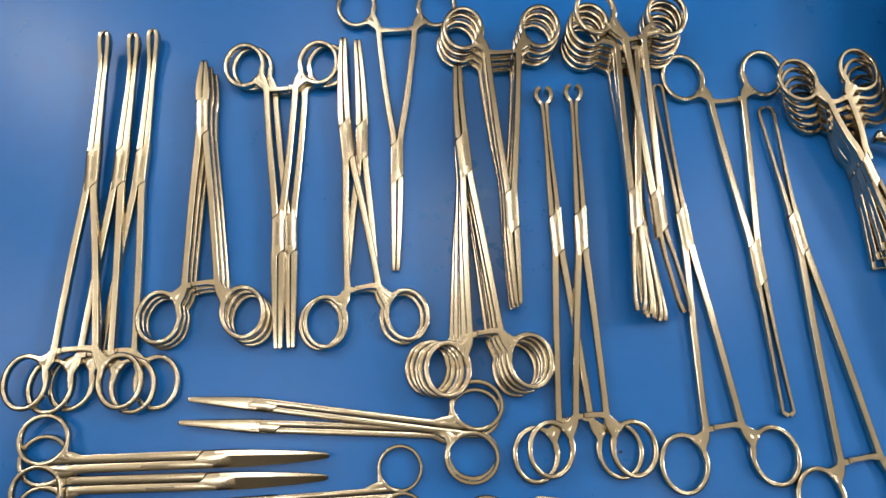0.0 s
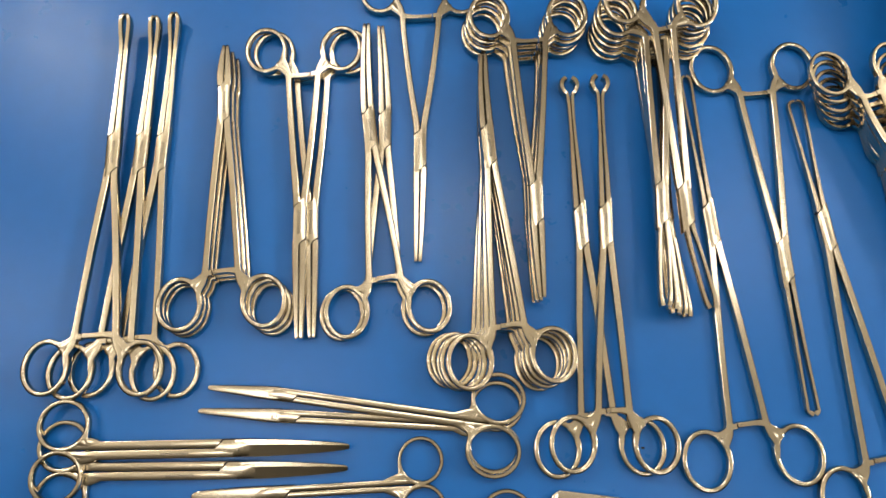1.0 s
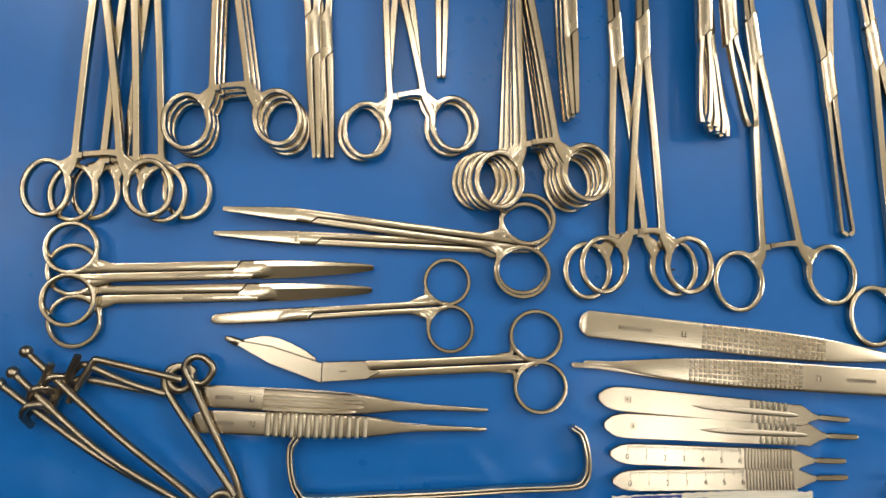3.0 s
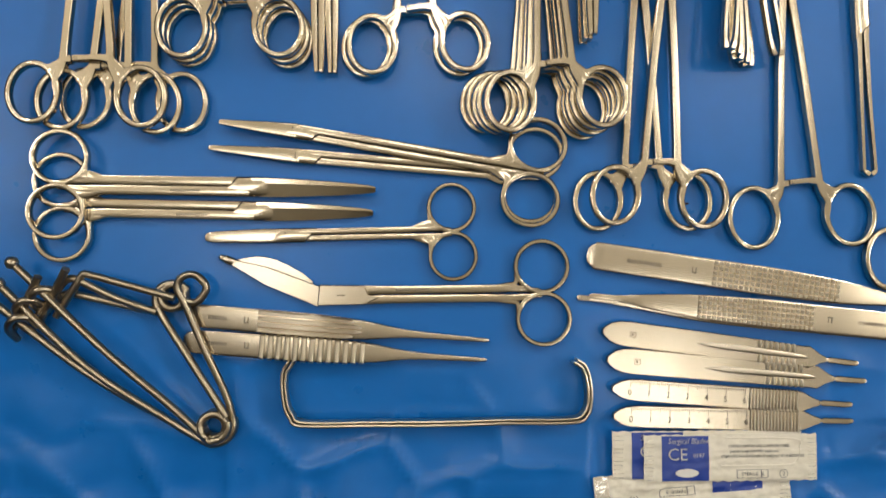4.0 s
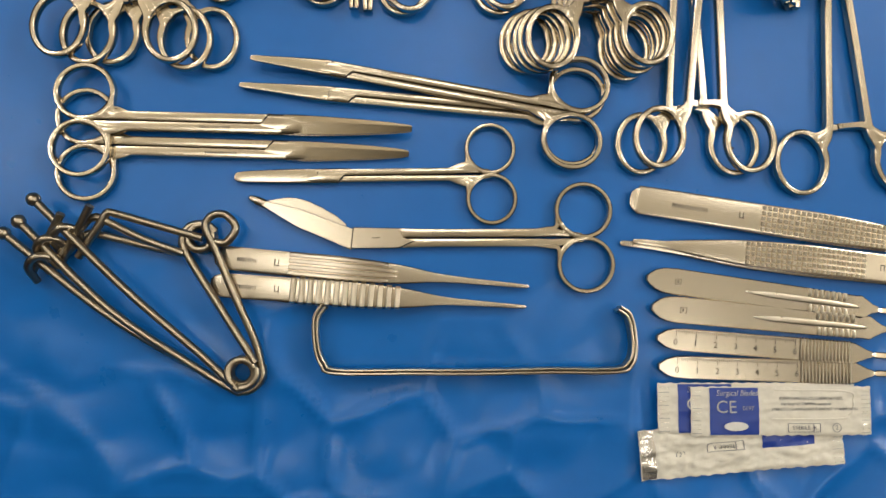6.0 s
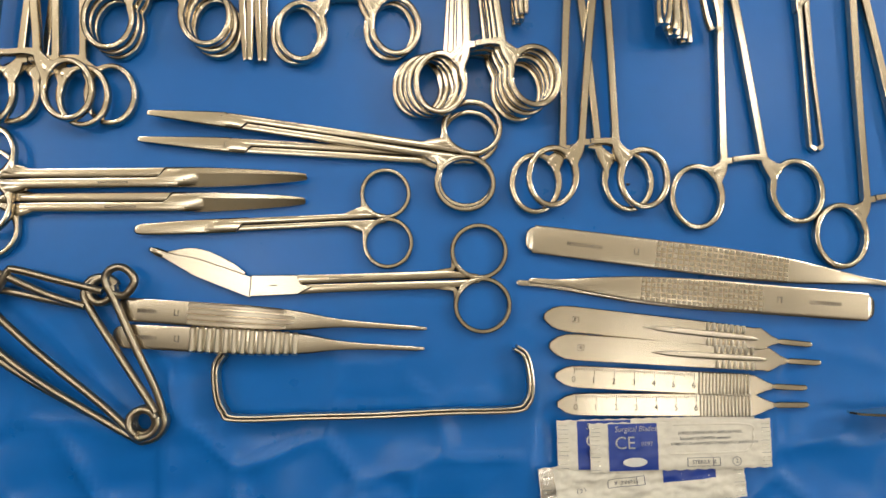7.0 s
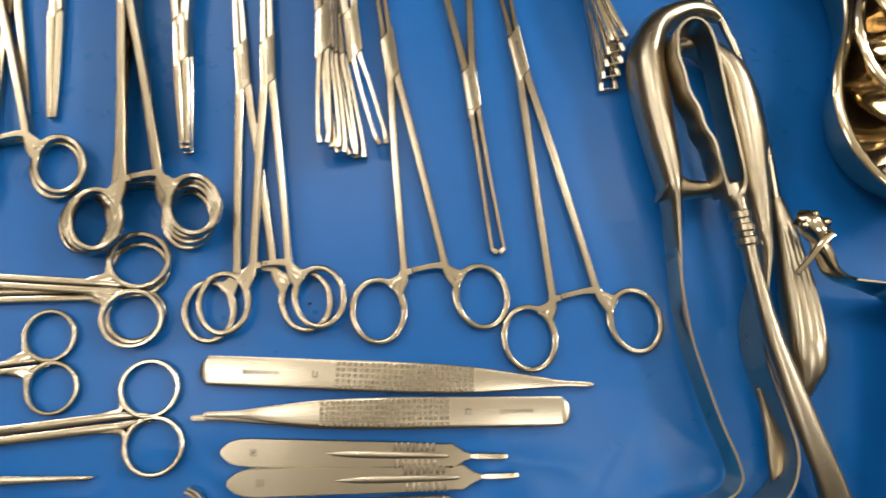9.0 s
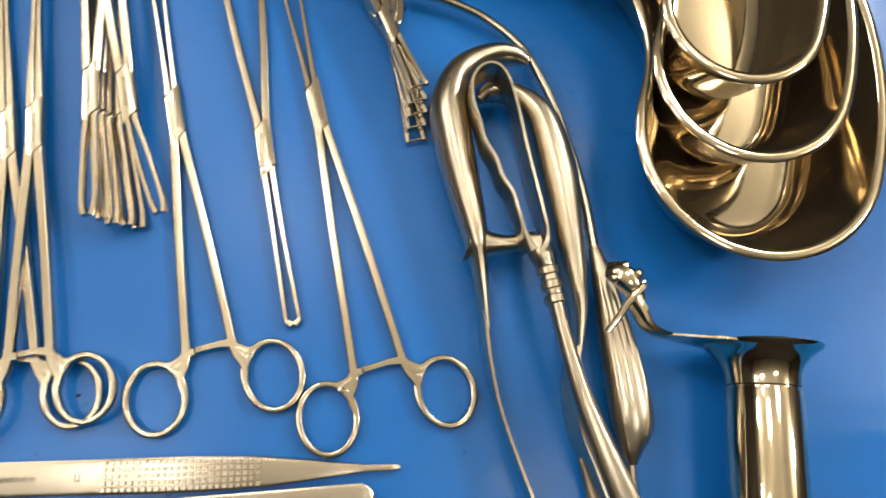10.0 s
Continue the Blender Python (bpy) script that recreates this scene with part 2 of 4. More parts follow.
# ---- ringed instruments ----
# Jaw rows: way along the jaw, distance from the middle line, width, height, rise
JAWS = {
    "clamp": ((0, 2.2, 4.3, 4.9, 0), (0.15, 2.15, 4.1, 4.8, 0), (0.6, 1.75, 3.4, 4.0, 0), (0.95, 1.3, 2.5, 3.2, 0), (1, 1.1, 1.9, 2.6, 0)),
    "stout": ((0, 2.2, 4.3, 5.2, 0), (0.25, 2.4, 4.7, 5.2, 0), (0.6, 2.0, 3.9, 4.2, 0), (0.94, 1.2, 2.3, 3.0, 0), (1, 0.9, 1.6, 2.2, 0)),
    "oval": ((0, 2.05, 3.9, 5.0, 0), (0.3, 1.75, 3.3, 4.2, 0), (0.6, 1.5, 2.7, 3.8, 0.5), (0.75, 1.7, 2.7, 4.4, 1), (0.86, 2.3, 2.9, 5.2, 2), (0.94, 2.5, 2.9, 5.4, 3), (0.98, 1.9, 2.6, 5.0, 3.5), (1, 0.5, 2.2, 4.4, 3.5)),
    "loop": ((0, 2.0, 3.7, 4.8, 0), (0.1, 1.9, 3.0, 4.2, 0), (0.45, 3.0, 2.2, 3.4, 0), (0.8, 4.2, 1.9, 3.0, 0), (0.94, 4.6, 1.9, 3.0, 0), (0.985, 3.6, 1.9, 3.0, 0), (1, 0.4, 1.9, 3.0, 0)),
    "narrow_loop": ((0, 2.0, 3.7, 4.8, 0), (0.1, 1.8, 3.0, 4.2, 0), (0.45, 2.2, 2.3, 3.4, 0), (0.85, 3.0, 2.0, 3.0, 0), (0.96, 2.9, 2.0, 3.0, 0), (0.99, 2.0, 2.0, 3.0, 0), (1, 0.4, 2.0, 3.0, 0)),
    "ringlet": ((0, 2.0, 3.7, 4.8, 0), (0.25, 1.8, 3.2, 4.4, 0), (0.6, 1.2, 2.2, 3.6, 0), (0.85, 1.5, 2.5, 4.0, 0), (0.89, 3.3, 2.9, 4.8, 0), (0.935, 4.8, 3.2, 5.6, 0), (0.98, 4.0, 3.3, 5.6, 0), (1, 1.9, 3.2, 5.6, 0)),
    "slot": ((0, 2.0, 3.7, 5.0, 0), (0.1, 2.0, 3.0, 4.4, 0), (0.5, 2.3, 2.3, 3.6, 0), (0.92, 3.0, 2.0, 3.2, 0), (0.97, 3.0, 2.2, 3.2, 0), (0.985, 1.9, 3.0, 3.4, 0), (1, 0.5, 3.0, 3.6, 0)),
    "allis": ((0, 2.0, 3.6, 4.7, 0), (0.1, 1.9, 3.0, 4.5, 0), (0.35, 2.6, 2.4, 4.2, 0), (0.8, 2.8, 2.4, 4.2, 0), (0.94, 2.3, 2.8, 4.4, 0), (1, 1.6, 3.0, 4.2, 0)),
    "rake": ((0, 2.0, 3.4, 5.0, 0), (0.2, 2.3, 2.8, 4.0, 0), (0.5, 2.8, 2.8, 3.6, 0), (0.8, 3.4, 2.6, 3.4, 0), (0.95, 4.0, 2.4, 3.0, 0), (1, 4.1, 2.2, 2.6, 0)),
}


def placed(rl, rr, pivot):
    """Ring centres and pivot on the sheet: origin between the rings, turn to the pivot, and a map into that frame."""
    ox, oy = (rl[0] + rr[0]) / 2, (rl[1] + rr[1]) / 2
    a = math.atan2(pivot[1] - oy, pivot[0] - ox) - math.pi / 2
    c, s = math.cos(-a), math.sin(-a)

    def local(p):
        x, y = p[0] - ox, p[1] - oy
        return x * c - y * s, x * s + y * c
    return ox, oy, math.degrees(a), local


def clamp(name, label, group, rl, rr, pivot, tip, z, jaw, ring=(13.3, 16.0), box=26, wide=8.5, wire=3.0, bend=1.6, mark=True, tail=18, spread=0.88, category="forceps"):
    """A ratchet forceps from its ring centres, pivot and tip; z is the height of its middle plane."""
    ox, oy, turn, local = placed(rl, rr, pivot)
    root = thing(name, ox, oy, z - 0.7, turn, label, category, group)
    py, (tx, ty) = local(pivot)[1], local(tip)
    low, high = py - box / 2, py + box / 2
    ratchet_y = tail
    for p in (rl, rr):
        cx, cy = local(p)
        s = math.copysign(1, cx)
        rx, ry = ring
        inner = abs(cx) - rx
        xr = max(3.4, inner * spread)
        meet = math.pi - 0.62 if s > 0 else 0.62

        def on_ring(degrees, out=0.0):
            """A point of the ring's middle line, by its angle up from the side that faces the other ring."""
            u, v = (rx - wire / 2 + out) * math.cos(radians(degrees)), (ry - wire / 2 + out) * math.sin(radians(degrees))
            return cx - s * u, cy + v
        bm = loft(bmesh.new(), ring_rows(cx, cy, rx, ry, wire, 4.30, meet, s * 0.06), closed=True, shape=RING)
        over = [(s * (xr + 0.9), ratchet_y + 3, 0, 1.8, 4.34), (s * (xr + 1.5), ratchet_y - 1.2, 0, 2.4, 4.34), (*on_ring(54, 1.5), 0, 2.4, 4.34), (*on_ring(76, 0.2), 0, 2.2, 4.32), (*on_ring(96), 0, 1.4, 4.3)]
        loft(bm, spline(over, 5), shape=ROUND)
        loft(bm, spline([(s * (xr + 0.4), ratchet_y - 0.5, 0, 4.0, 4.36), (s * (xr + 1.6), ratchet_y - 3.2, 0, 5.6, 4.38), (*on_ring(46, 0.8), 0, 5.6, 4.38), (*on_ring(38), 0, 2.4, 4.34)], 4), shape=SMOOTH)
        part("finger_ring", bm, SATIN, root, sharp=28)
        rows = spline([(*on_ring(-6), 0, wire * 0.7, 4.28), (*on_ring(24, 0.2), 0, wire * 1.15, 4.4), (s * (xr + (inner + wire / 2 - xr) * 0.45), ratchet_y - 5.5, 0, 4.2, 4.4), (s * xr, ratchet_y + 1, 0, 4.3, 4.42),
                       (s * (xr * 0.93), ratchet_y + 12, 0, 4.0, 4.4), (s * (xr * 0.5 + 1.0), (ratchet_y + low) / 2 + 6, 0, 4.2, 4.5), (s * 2.5, low - 5, 0, 4.5, 4.8), (s * 2.15, low + 3, 0, 4.3, 4.9)], 5)
        part("shank", loft(bmesh.new(), rows, shape=ROUND), SATIN, root, sharp=28)
        jaw_rows = [((tx * f ** bend) + s * off, high - 2 + (ty - high + 2) * f, up, w, h) for f, off, w, h, up in JAWS[jaw]]
        arm = part("jaw", loft(bmesh.new(), spline(jaw_rows, 5), shape=ROUND), SATIN, root, sharp=28)
        if jaw == "rake":
            fx, fy = tx + s * 4.6, ty
            hook = spline([(fx + s * 0.4, fy - 0.6, 0, 1.4, 1.6), (fx - s * 3.5, fy - 0.8, 0.3, 1.2, 1.3), (fx - s * 9, fy - 0.8, 0.6, 0.8, 0.9)], 4)
            part("prong", loft(bmesh.new(), hook, 8, 2), SATIN, arm)
    bm = loft(bmesh.new(), [(0, low + (high - low) * k / 4, 0, wide, 4.95) for k in range(5)], shape=ROUND)
    for v in bm.verts:
        v.co.y += 0.9 * v.co.x
    joint = part("box_joint", bm, SATIN, root, sharp=28)
    # the dark of each joint gap is a thin strip laid on top
    for edge, s in ((low, 1), (high, -1)):
        step = [(s * wide * u, edge + 0.9 * s * wide * u + d) for u, d in ((0.02, -0.34), (0.47, -0.34), (0.47, 0.34), (0.02, 0.34))]
        part("seam", prism(bmesh.new(), step if s > 0 else step[::-1], 1.0, 2.50, 0.02), SEAM, joint)
    if mark:
        bars(joint, 0.4, py, 2.46, box * 0.56, 90, 1.9, seed=int(abs(ox)))
    xr = max(3.4, (min(abs(local(rl)[0]), abs(local(rr)[0])) - ring[0]) * spread)
    bm = loft(bmesh.new(), spline([(xr + 0.5, ratchet_y - 0.2, 0, 5.6, 4.48), (xr * 0.5, ratchet_y + 0.5, 0, 3.9, 4.48), (0, ratchet_y + 0.3, 0, 3.5, 4.48), (-xr + 4.4, ratchet_y, 0, 3.3, 4.48)], 4), shape=BAR)
    part("ratchet_stub", loft(bmesh.new(), [(-xr - 0.5, ratchet_y - 0.8, 0, 5.0, 4.46), (-xr + 1.5, ratchet_y - 0.6, 0, 4.4, 4.46), (-xr + 3.8, ratchet_y - 0.5, 0, 4.2, 4.46)], shape=BAR), SATIN, root, sharp=28)
    bar = part("ratchet", bm, SATIN, root)
    bm = bmesh.new()
    for k in range(3):
        block(bm, -xr + 4.6 + k * 0.9, -xr + 5.1 + k * 0.9, ratchet_y - 1.4, ratchet_y + 1.5, 2.1, 2.42, 0.1)
    part("tooth_row", bm, SATIN, bar)
    return root


def stack(n, name, label, group, top, bottom, z, step, jaw, rough=0.9, **more):
    """n alike forceps laid on one another: ring centres, pivot and tip of the top one and of the bottom one."""
    for i in range(n):
        u = i / max(1, n - 1)
        rnd = random.Random(i * 7 + len(group))
        pts = [tuple(a + (b - a) * (1 - u) + rnd.uniform(-rough, rough) * (0 < i < n - 1) for a, b in zip(p, q)) for p, q in zip(top, bottom)]
        clamp(name, label, group, *pts, z + i * step, jaw, **more)
# ---- the room and the table ----
def box_wall(name, x0, x1, y0, y1, z0, z1, mat):
    bm = bmesh.new()
    prism(bm, [(x0, y0), (x1, y0), (x1, y1), (x0, y1)], z0, z1, 0.002)
    return tagged(part(name, bm, mat, scale=False), kind="structure")


# unseen walls and floor added to close the space, dark for the metal's reflections
box_wall("floor", -2.6, 3.0, -2.6, 3.4, -0.95, -0.80, FLOOR)
box_wall("ceiling", -2.6, 3.0, -2.6, 3.4, 2.0, 2.1, CEILING)
box_wall("wall_west", -2.7, -2.6, -2.7, 3.5, -0.95, 2.1, WALL)
box_wall("wall_east", 3.0, 3.1, -2.7, 3.5, -0.95, 2.1, WALL)
box_wall("wall_south", -2.6, 3.0, -2.7, -2.6, -0.95, 2.1, WALL)
box_wall("wall_north", -2.6, 3.0, 3.4, 3.5, -0.95, 2.1, WALL)
# globe, cord and rose are added forms for lights out of view
for gx, gy, gz, watts in GLOBES:
    light = thing("added_globe_lamp", gx * 1000, gy * 1000, gz * 1000, 0, "unseen overhead light, put in as a small hanging globe", "lamp", "hanging globe lamps")
    part("globe", ball(bmesh.new(), 0, 0, 0, 85), LAMP, light)
    part("cord", tube(bmesh.new(), 0, 0, 83, 4, 4, 1905 - gz * 1000), BLACK, light)
    part("ceiling_rose", tube(bmesh.new(), 0, 0, 1985 - gz * 1000, 45, 55, 13), PRINT_WHITE, light)

SX0, SX1, SY0, SY1 = -0.45, 1.05, -0.35, 0.80
table = thing("table", 300, 220, -800, 0, "plain work table under a blue vinyl sheet", "table")
part("tabletop", block(bmesh.new(), -740, 740, -560, 560, 765, 786, 3), WALL, table)
for tx in (-690, 690):
    for ty in (-510, 510):
        part("leg", block(bmesh.new(), tx - 25, tx + 25, ty - 25, ty + 25, 0, 764, 3), BRUSHED, table)


def sheet_height(x, y):
    """Soft folds, stronger towards the near edge; metres."""
    near = min(1.0, max(0.0, (0.135 - y) / 0.10))
    v = noise.noise(Vector((x * 9, y * 9, 0.3))) * 0.0007
    v += noise.noise(Vector((x * 11, y * 15, 4.0))) * 0.0040 * near
    wx, wy = x + noise.noise(Vector((x * 22, y * 22, 6.0))) * 0.012, y + noise.noise(Vector((x * 22, y * 22, 8.0))) * 0.012
    first, second = noise.voronoi(Vector((wx * 19, wy * 23, 0.0)))[0][:2]
    rim = max(0.0, 1 - (second - first) / 0.30) ** 2
    v += (0.0040 * rim - 0.0072 * max(0.0, 0.75 - first) ** 2) * near * (0.35 + 1.1 * abs(noise.noise(Vector((x * 7, y * 9, 1.0)))))
    v += (abs(noise.noise(Vector((x * 26, y * 34, 2.0)))) - 0.2) * 0.0028 * near
    v += noise.noise(Vector((x * 60, y * 50, 9.0))) * 0.0005 * near
    return min(v - 0.0008 - 0.0040 * near, -0.0003)


nx, ny = 500, 384
verts = [(SX0 + (SX1 - SX0) * i / nx, SY0 + (SY1 - SY0) * j / ny) for j in range(ny + 1) for i in range(nx + 1)]
faces = [(j * (nx + 1) + i, j * (nx + 1) + i + 1, (j + 1) * (nx + 1) + i + 1, (j + 1) * (nx + 1) + i) for j in range(ny) for i in range(nx)]
me = bpy.data.meshes.new("sheet")
me.from_pydata([(x, y, sheet_height(x, y)) for x, y in verts], [], faces)
me.materials.append(SHEET)
me.polygons.foreach_set("use_smooth", [True] * len(me.polygons))
tagged(new("blue_sheet", me), "smooth glossy blue vinyl sheet spread over the table", "sheet")

# ---- forceps ----
SPONGE = "long slim steel forceps with small oval loop tips and finger rings"
PLAIN = "steel ratchet forceps with finger rings, lying on the blue sheet"
STACKED = "steel ratchet forceps lying in a stack of alike ones"
clamp("sponge_forceps", SPONGE, "long oval-tipped forceps", (-8, 226.8), (40, 227), (17, 358), (16.5, 452), 3, "oval", bend=1.3)
clamp("sponge_forceps", SPONGE, "long oval-tipped forceps", (-18, 225), (28.2, 225), (6, 356.5), (6, 447), 6.5, "oval", bend=1.3)
clamp("sponge_forceps", SPONGE, "long oval-tipped forceps", (-30.3, 227), (22, 227.3), (-9, 354.5), (-11, 446), 10, "oval", bend=1.3)
stack(3, "needle_holder", STACKED, "stack of three forceps", ((40.5, 263), (88, 265.8), (55, 388), (52.5, 427)), ((42.5, 261), (91.5, 262.5), (58.5, 384), (57, 422)), 3, 4, "stout", rough=0.3)
clamp("forceps", PLAIN, "pair of crossed forceps", (81.4, 426), (129.3, 428), (111.3, 314.5), (115, 246), 3, "clamp")
clamp("forceps", PLAIN, "pair of crossed forceps", (77, 426), (124, 428), (105, 313), (108.5, 245), 7, "clamp")
clamp("forceps", PLAIN, "pair of overlapping forceps", (132, 260), (179, 263), (153, 374.5), (148, 447), 3, "clamp")
clamp("forceps", PLAIN, "pair of overlapping forceps", (135, 260.5), (182, 264.5), (144, 373), (139.5, 446), 7, "clamp")
clamp("curved_forceps", "single slim steel forceps with finely pointed jaws", "", (147, 472), (200, 472), (175, 361.5), (175, 291.5), 3, "clamp")
stack(5, "curved_forceps", STACKED, "stack of five curved forceps", ((205, 232), (251, 236.5), (216, 359), (213, 419)), ((194, 234), (244, 233), (215, 359), (213.5, 425)), 3, 3.8, "clamp", bend=2.2)
stack(4, "forceps", STACKED, "stack of four straight forceps", ((217, 447.5), (266, 449), (244, 325), (246, 269)), ((213, 442), (263, 443), (242, 332), (244, 268)), 3, 4, "clamp")
clamp("ring_tip_forceps", "slim steel forceps with a small round ring at the tip", "pair of ring-tipped forceps", (254, 186), (301, 188), (272, 314), (268, 411.5), 3, "ringlet")
clamp("ring_tip_forceps", "slim steel forceps with a small round ring at the tip", "pair of ring-tipped forceps", (262, 189), (308, 189), (286, 314), (286.5, 411), 7, "ringlet")
stack(5, "tissue_forceps", STACKED, "fanned stack of tissue forceps", ((297, 448), (344, 450), (316.5, 325), (314.5, 264)), ((294, 440), (343, 441), (323.5, 329), (331.5, 260.5)), 3, 3.8, "allis", rough=1.0, bend=1.0, spread=0.62)
slanted = clamp("tissue_forceps", "steel tissue forceps lying slanted across a stack", "fanned stack of tissue forceps", (300, 454), (345, 452), (331.5, 324), (343.5, 264), 24, "allis", bend=1.0, spread=0.62)
slanted.matrix_basis = slanted.matrix_basis @ pose(0, 0, 0, -4.0)
clamp("loop_forceps", "long slim steel forceps with a narrow loop tip", "long loop-tipped forceps", (336.3, 180.6), (387.8, 184.4), (350, 316.5), (342, 414), 3, "narrow_loop", bend=1.2, ring=(14.2, 17))
clamp("slotted_forceps", "long slim steel forceps with slotted jaws", "", (359, 419), (411, 422), (392, 295), (398.5, 206), 3, "slot", ring=(14.2, 17))
clamp("loop_forceps", "long slim steel forceps with an open loop tip", "long loop-tipped forceps", (410, 162), (464, 167), (419, 314), (410, 398), 3, "loop", bend=1.2, ring=(14.2, 17))
stack(5, "hook_forceps", "steel forceps with hooked prongs, lying in a stack", "stack of hooked forceps", ((424, 408), (463, 415), (459, 348), (469.5, 312)), ((436, 394), (479, 400), (462, 343), (466, 291)), 3, 4.2, "rake", box=19, mark=False, wide=6.2, wire=2.6, ring=(12.5, 15), rough=0.5, bend=1.0)

# ---- scissors ----
# Blade rows: way along the blade, shift across, width, height


def scissors(label, group, rl, rr, pivot, tip, z, blades, ring=(14, 14.5), wire=2.7, neck=11.0, width=9.5, screw=True, wide=4.6, mark=True, blade_mat=None):
    """A pair of closed scissors: two shanks side by side, finger rings, a lapped joint, two blades."""
    ox, oy, turn, local = placed(rl, rr, pivot)
    root = thing("scissors", ox, oy, z - 0.6, turn, label, "scissors", group)
    py, (tx, ty) = local(pivot)[1], local(tip)
    for p in (rl, rr):
        cx, cy = local(p)
        s = math.copysign(1, cx)
        rx, ry = ring
        meet = math.pi - 0.5 if s > 0 else 0.5
        level = 0.35 * s
        inner = max(abs(cx) - rx + 1.3, 1.3)
        bm = loft(bmesh.new(), ring_rows(cx, cy, rx, ry, wire, 4.2, meet), closed=True, shape=RING)
        loft(bm, spline([(s * wide * 0.7, cy + ry + 10, level, 1.6, 3.8), (s * (wide * 0.75 + 0.4), cy + ry + 3.5, level, 2.4, 3.8), (cx - s * rx * 0.55, cy + ry * 0.92, 0, 2.6, 4.0), (cx - s * rx * 0.1, cy + ry * 0.92, 0, 1.6, 3.8)], 5), shape=SMOOTH)
        loft(bm, spline([(s * wide * 0.6, cy + ry + 8, level, 2.6, 3.86), (s * (wide * 0.6 + 1.2), cy + ry + 1.5, level, 5.4, 3.86), (cx - s * rx * 0.62, cy + ry * 0.76, 0, 5.0, 4.1), (cx - s * rx * 0.58, cy + ry * 0.7, 0, 2.0, 4.0)], 4), shape=SMOOTH)
        part("finger_ring", bm, SATIN, root, sharp=28)
        rows = spline([(s * inner, cy + ry * 0.05, 0, wire * 0.8, 3.4), (s * (inner + 0.4), cy + ry * 0.5, 0, wire * 1.2, 3.8), (s * (wide / 2 + 0.2), cy + ry + 1, level, wide * 0.95, 3.9),
                       (s * (wide / 2 + 0.10), cy + ry + neck, level, wide, 3.9), (s * (wide / 2 + 0.08), (py + ry) / 2, level, wide, 3.8), (s * (wide / 2 + 0.08), py - 14, level, wide, 3.8), (s * wide / 2, py - 3, level, wide, 3.6)], 5)
        part("shank", loft(bmesh.new(), rows, shape=SMOOTH), SATIN, root, sharp=28)
        upper = s > 0
        rows = [(tx * f + across + (0 if upper else 0.35), py - 2 + (ty - py + 2) * f, 1.0 if upper else -0.85, w * (2.0 if upper else 1.95), h * (0.62 if upper else 0.5)) for f, off, across, w, h in blades]
        part("upper_blade" if upper else "lower_blade", loft(bmesh.new(), spline(rows, 5), shape=DEEP_FACET if blade_mat else SMOOTH), blade_mat or SATIN, root, sharp=8 if blade_mat else 40)
    w = width / 2
    bm = loft(bmesh.new(), [(0, py - 12.5, 0, width, 4.5), (0, py - 6, 0, width, 4.6), (0, py, 0, width, 4.6), (0, py + 4, 0, width * 0.98, 4.2), (0, py + 9, 0, width * 0.9, 2.8)], shape=CROWN)
    for v in bm.verts:
        v.co.y -= 0.85 * v.co.x
    joint = part("lap_joint", bm, SATIN, root)
    step = [(-w * 0.98, py - 13.1 + 0.83 * w), (w * 0.1, py - 13.3), (w * 0.1, py - 12.5), (-w * 0.98, py - 12.3 + 0.83 * w)]
    part("lap_seam", prism(bmesh.new(), step, 1.2, 2.22, 0.02), SEAM, joint)
    if screw:
        head = part("screw", tube(bmesh.new(), 0, py, 2.0, 2.0, 1.8, 0.4), SATIN, joint)
        # slot is a dark bar on the head, its shade put into the colour
        part("screw_slot", block(bmesh.new(), -1.7, 1.7, py - 0.22, py + 0.22, 2.35, 2.46, 0.02), ENGRAVED, head)
    else:
        part("pivot_mark", block(bmesh.new(), -1.9, 1.9, py - 0.25, py + 0.25, 2.1, 2.2, 0.02), ENGRAVED, joint)
    if mark:
        bars(root, 2.4, py - 34, 2.42, 15, 90, 1.5, seed=int(oy))
    return root


SLENDER = ((0, 1.9, 0, 3.9, 3.8), (0.3, 1.6, 0, 3.3, 3.5), (0.6, 1.2, 0, 2.45, 3.1), (0.9, 0.8, 0, 1.55, 2.5), (0.98, 0.7, 0, 1.2, 2.2), (1, 0.6, 0, 0.8, 1.6))
BROAD = ((0, 2.2, 0, 4.6, 3.6), (0.25, 2.2, 0, 4.5, 3.4), (0.6, 1.8, 0, 3.5, 3.0), (0.85, 1.2, 0, 2.4, 2.6), (0.97, 0.8, 0, 1.5, 2.2), (1, 0.6, 0, 0.9, 1.6))
BLUNT = ((0, 1.7, 0, 3.6, 3.2), (0.4, 1.6, 0, 3.5, 3.0), (0.85, 1.3, 0, 2.9, 2.6), (0.97, 0.9, 0, 2.2, 2.2), (1, 0.6, 0, 1.2, 1.6))
LONG_SC = "long slender steel dissecting scissors with closed blades"
HEAVY_SC = "straight steel scissors with broad polished closed blades"
scissors(LONG_SC, "pair of long dissecting scissors", (220.6, 209), (218.8, 186.5), (98.3, 202.5), (54.5, 204.7), 3, SLENDER, ring=(14, 15), screw=True, wide=3.6, width=7.6, neck=8)
scissors(LONG_SC, "pair of long dissecting scissors", (221.3, 213), (218.2, 184.8), (96.9, 214.6), (59.9, 217.3), 6.5, SLENDER, ring=(14.5, 15.5), screw=False, wide=3.6, width=7.6, neck=8)
scissors(HEAVY_SC, "pair of broad scissors", (-17.3, 184.8), (-15.4, 158), (82, 173.6), (138.6, 175.3), 3, BROAD, ring=(14.3, 14.6), screw=False, wide=4.8, width=9.8, blade_mat=BLADE_STEEL)
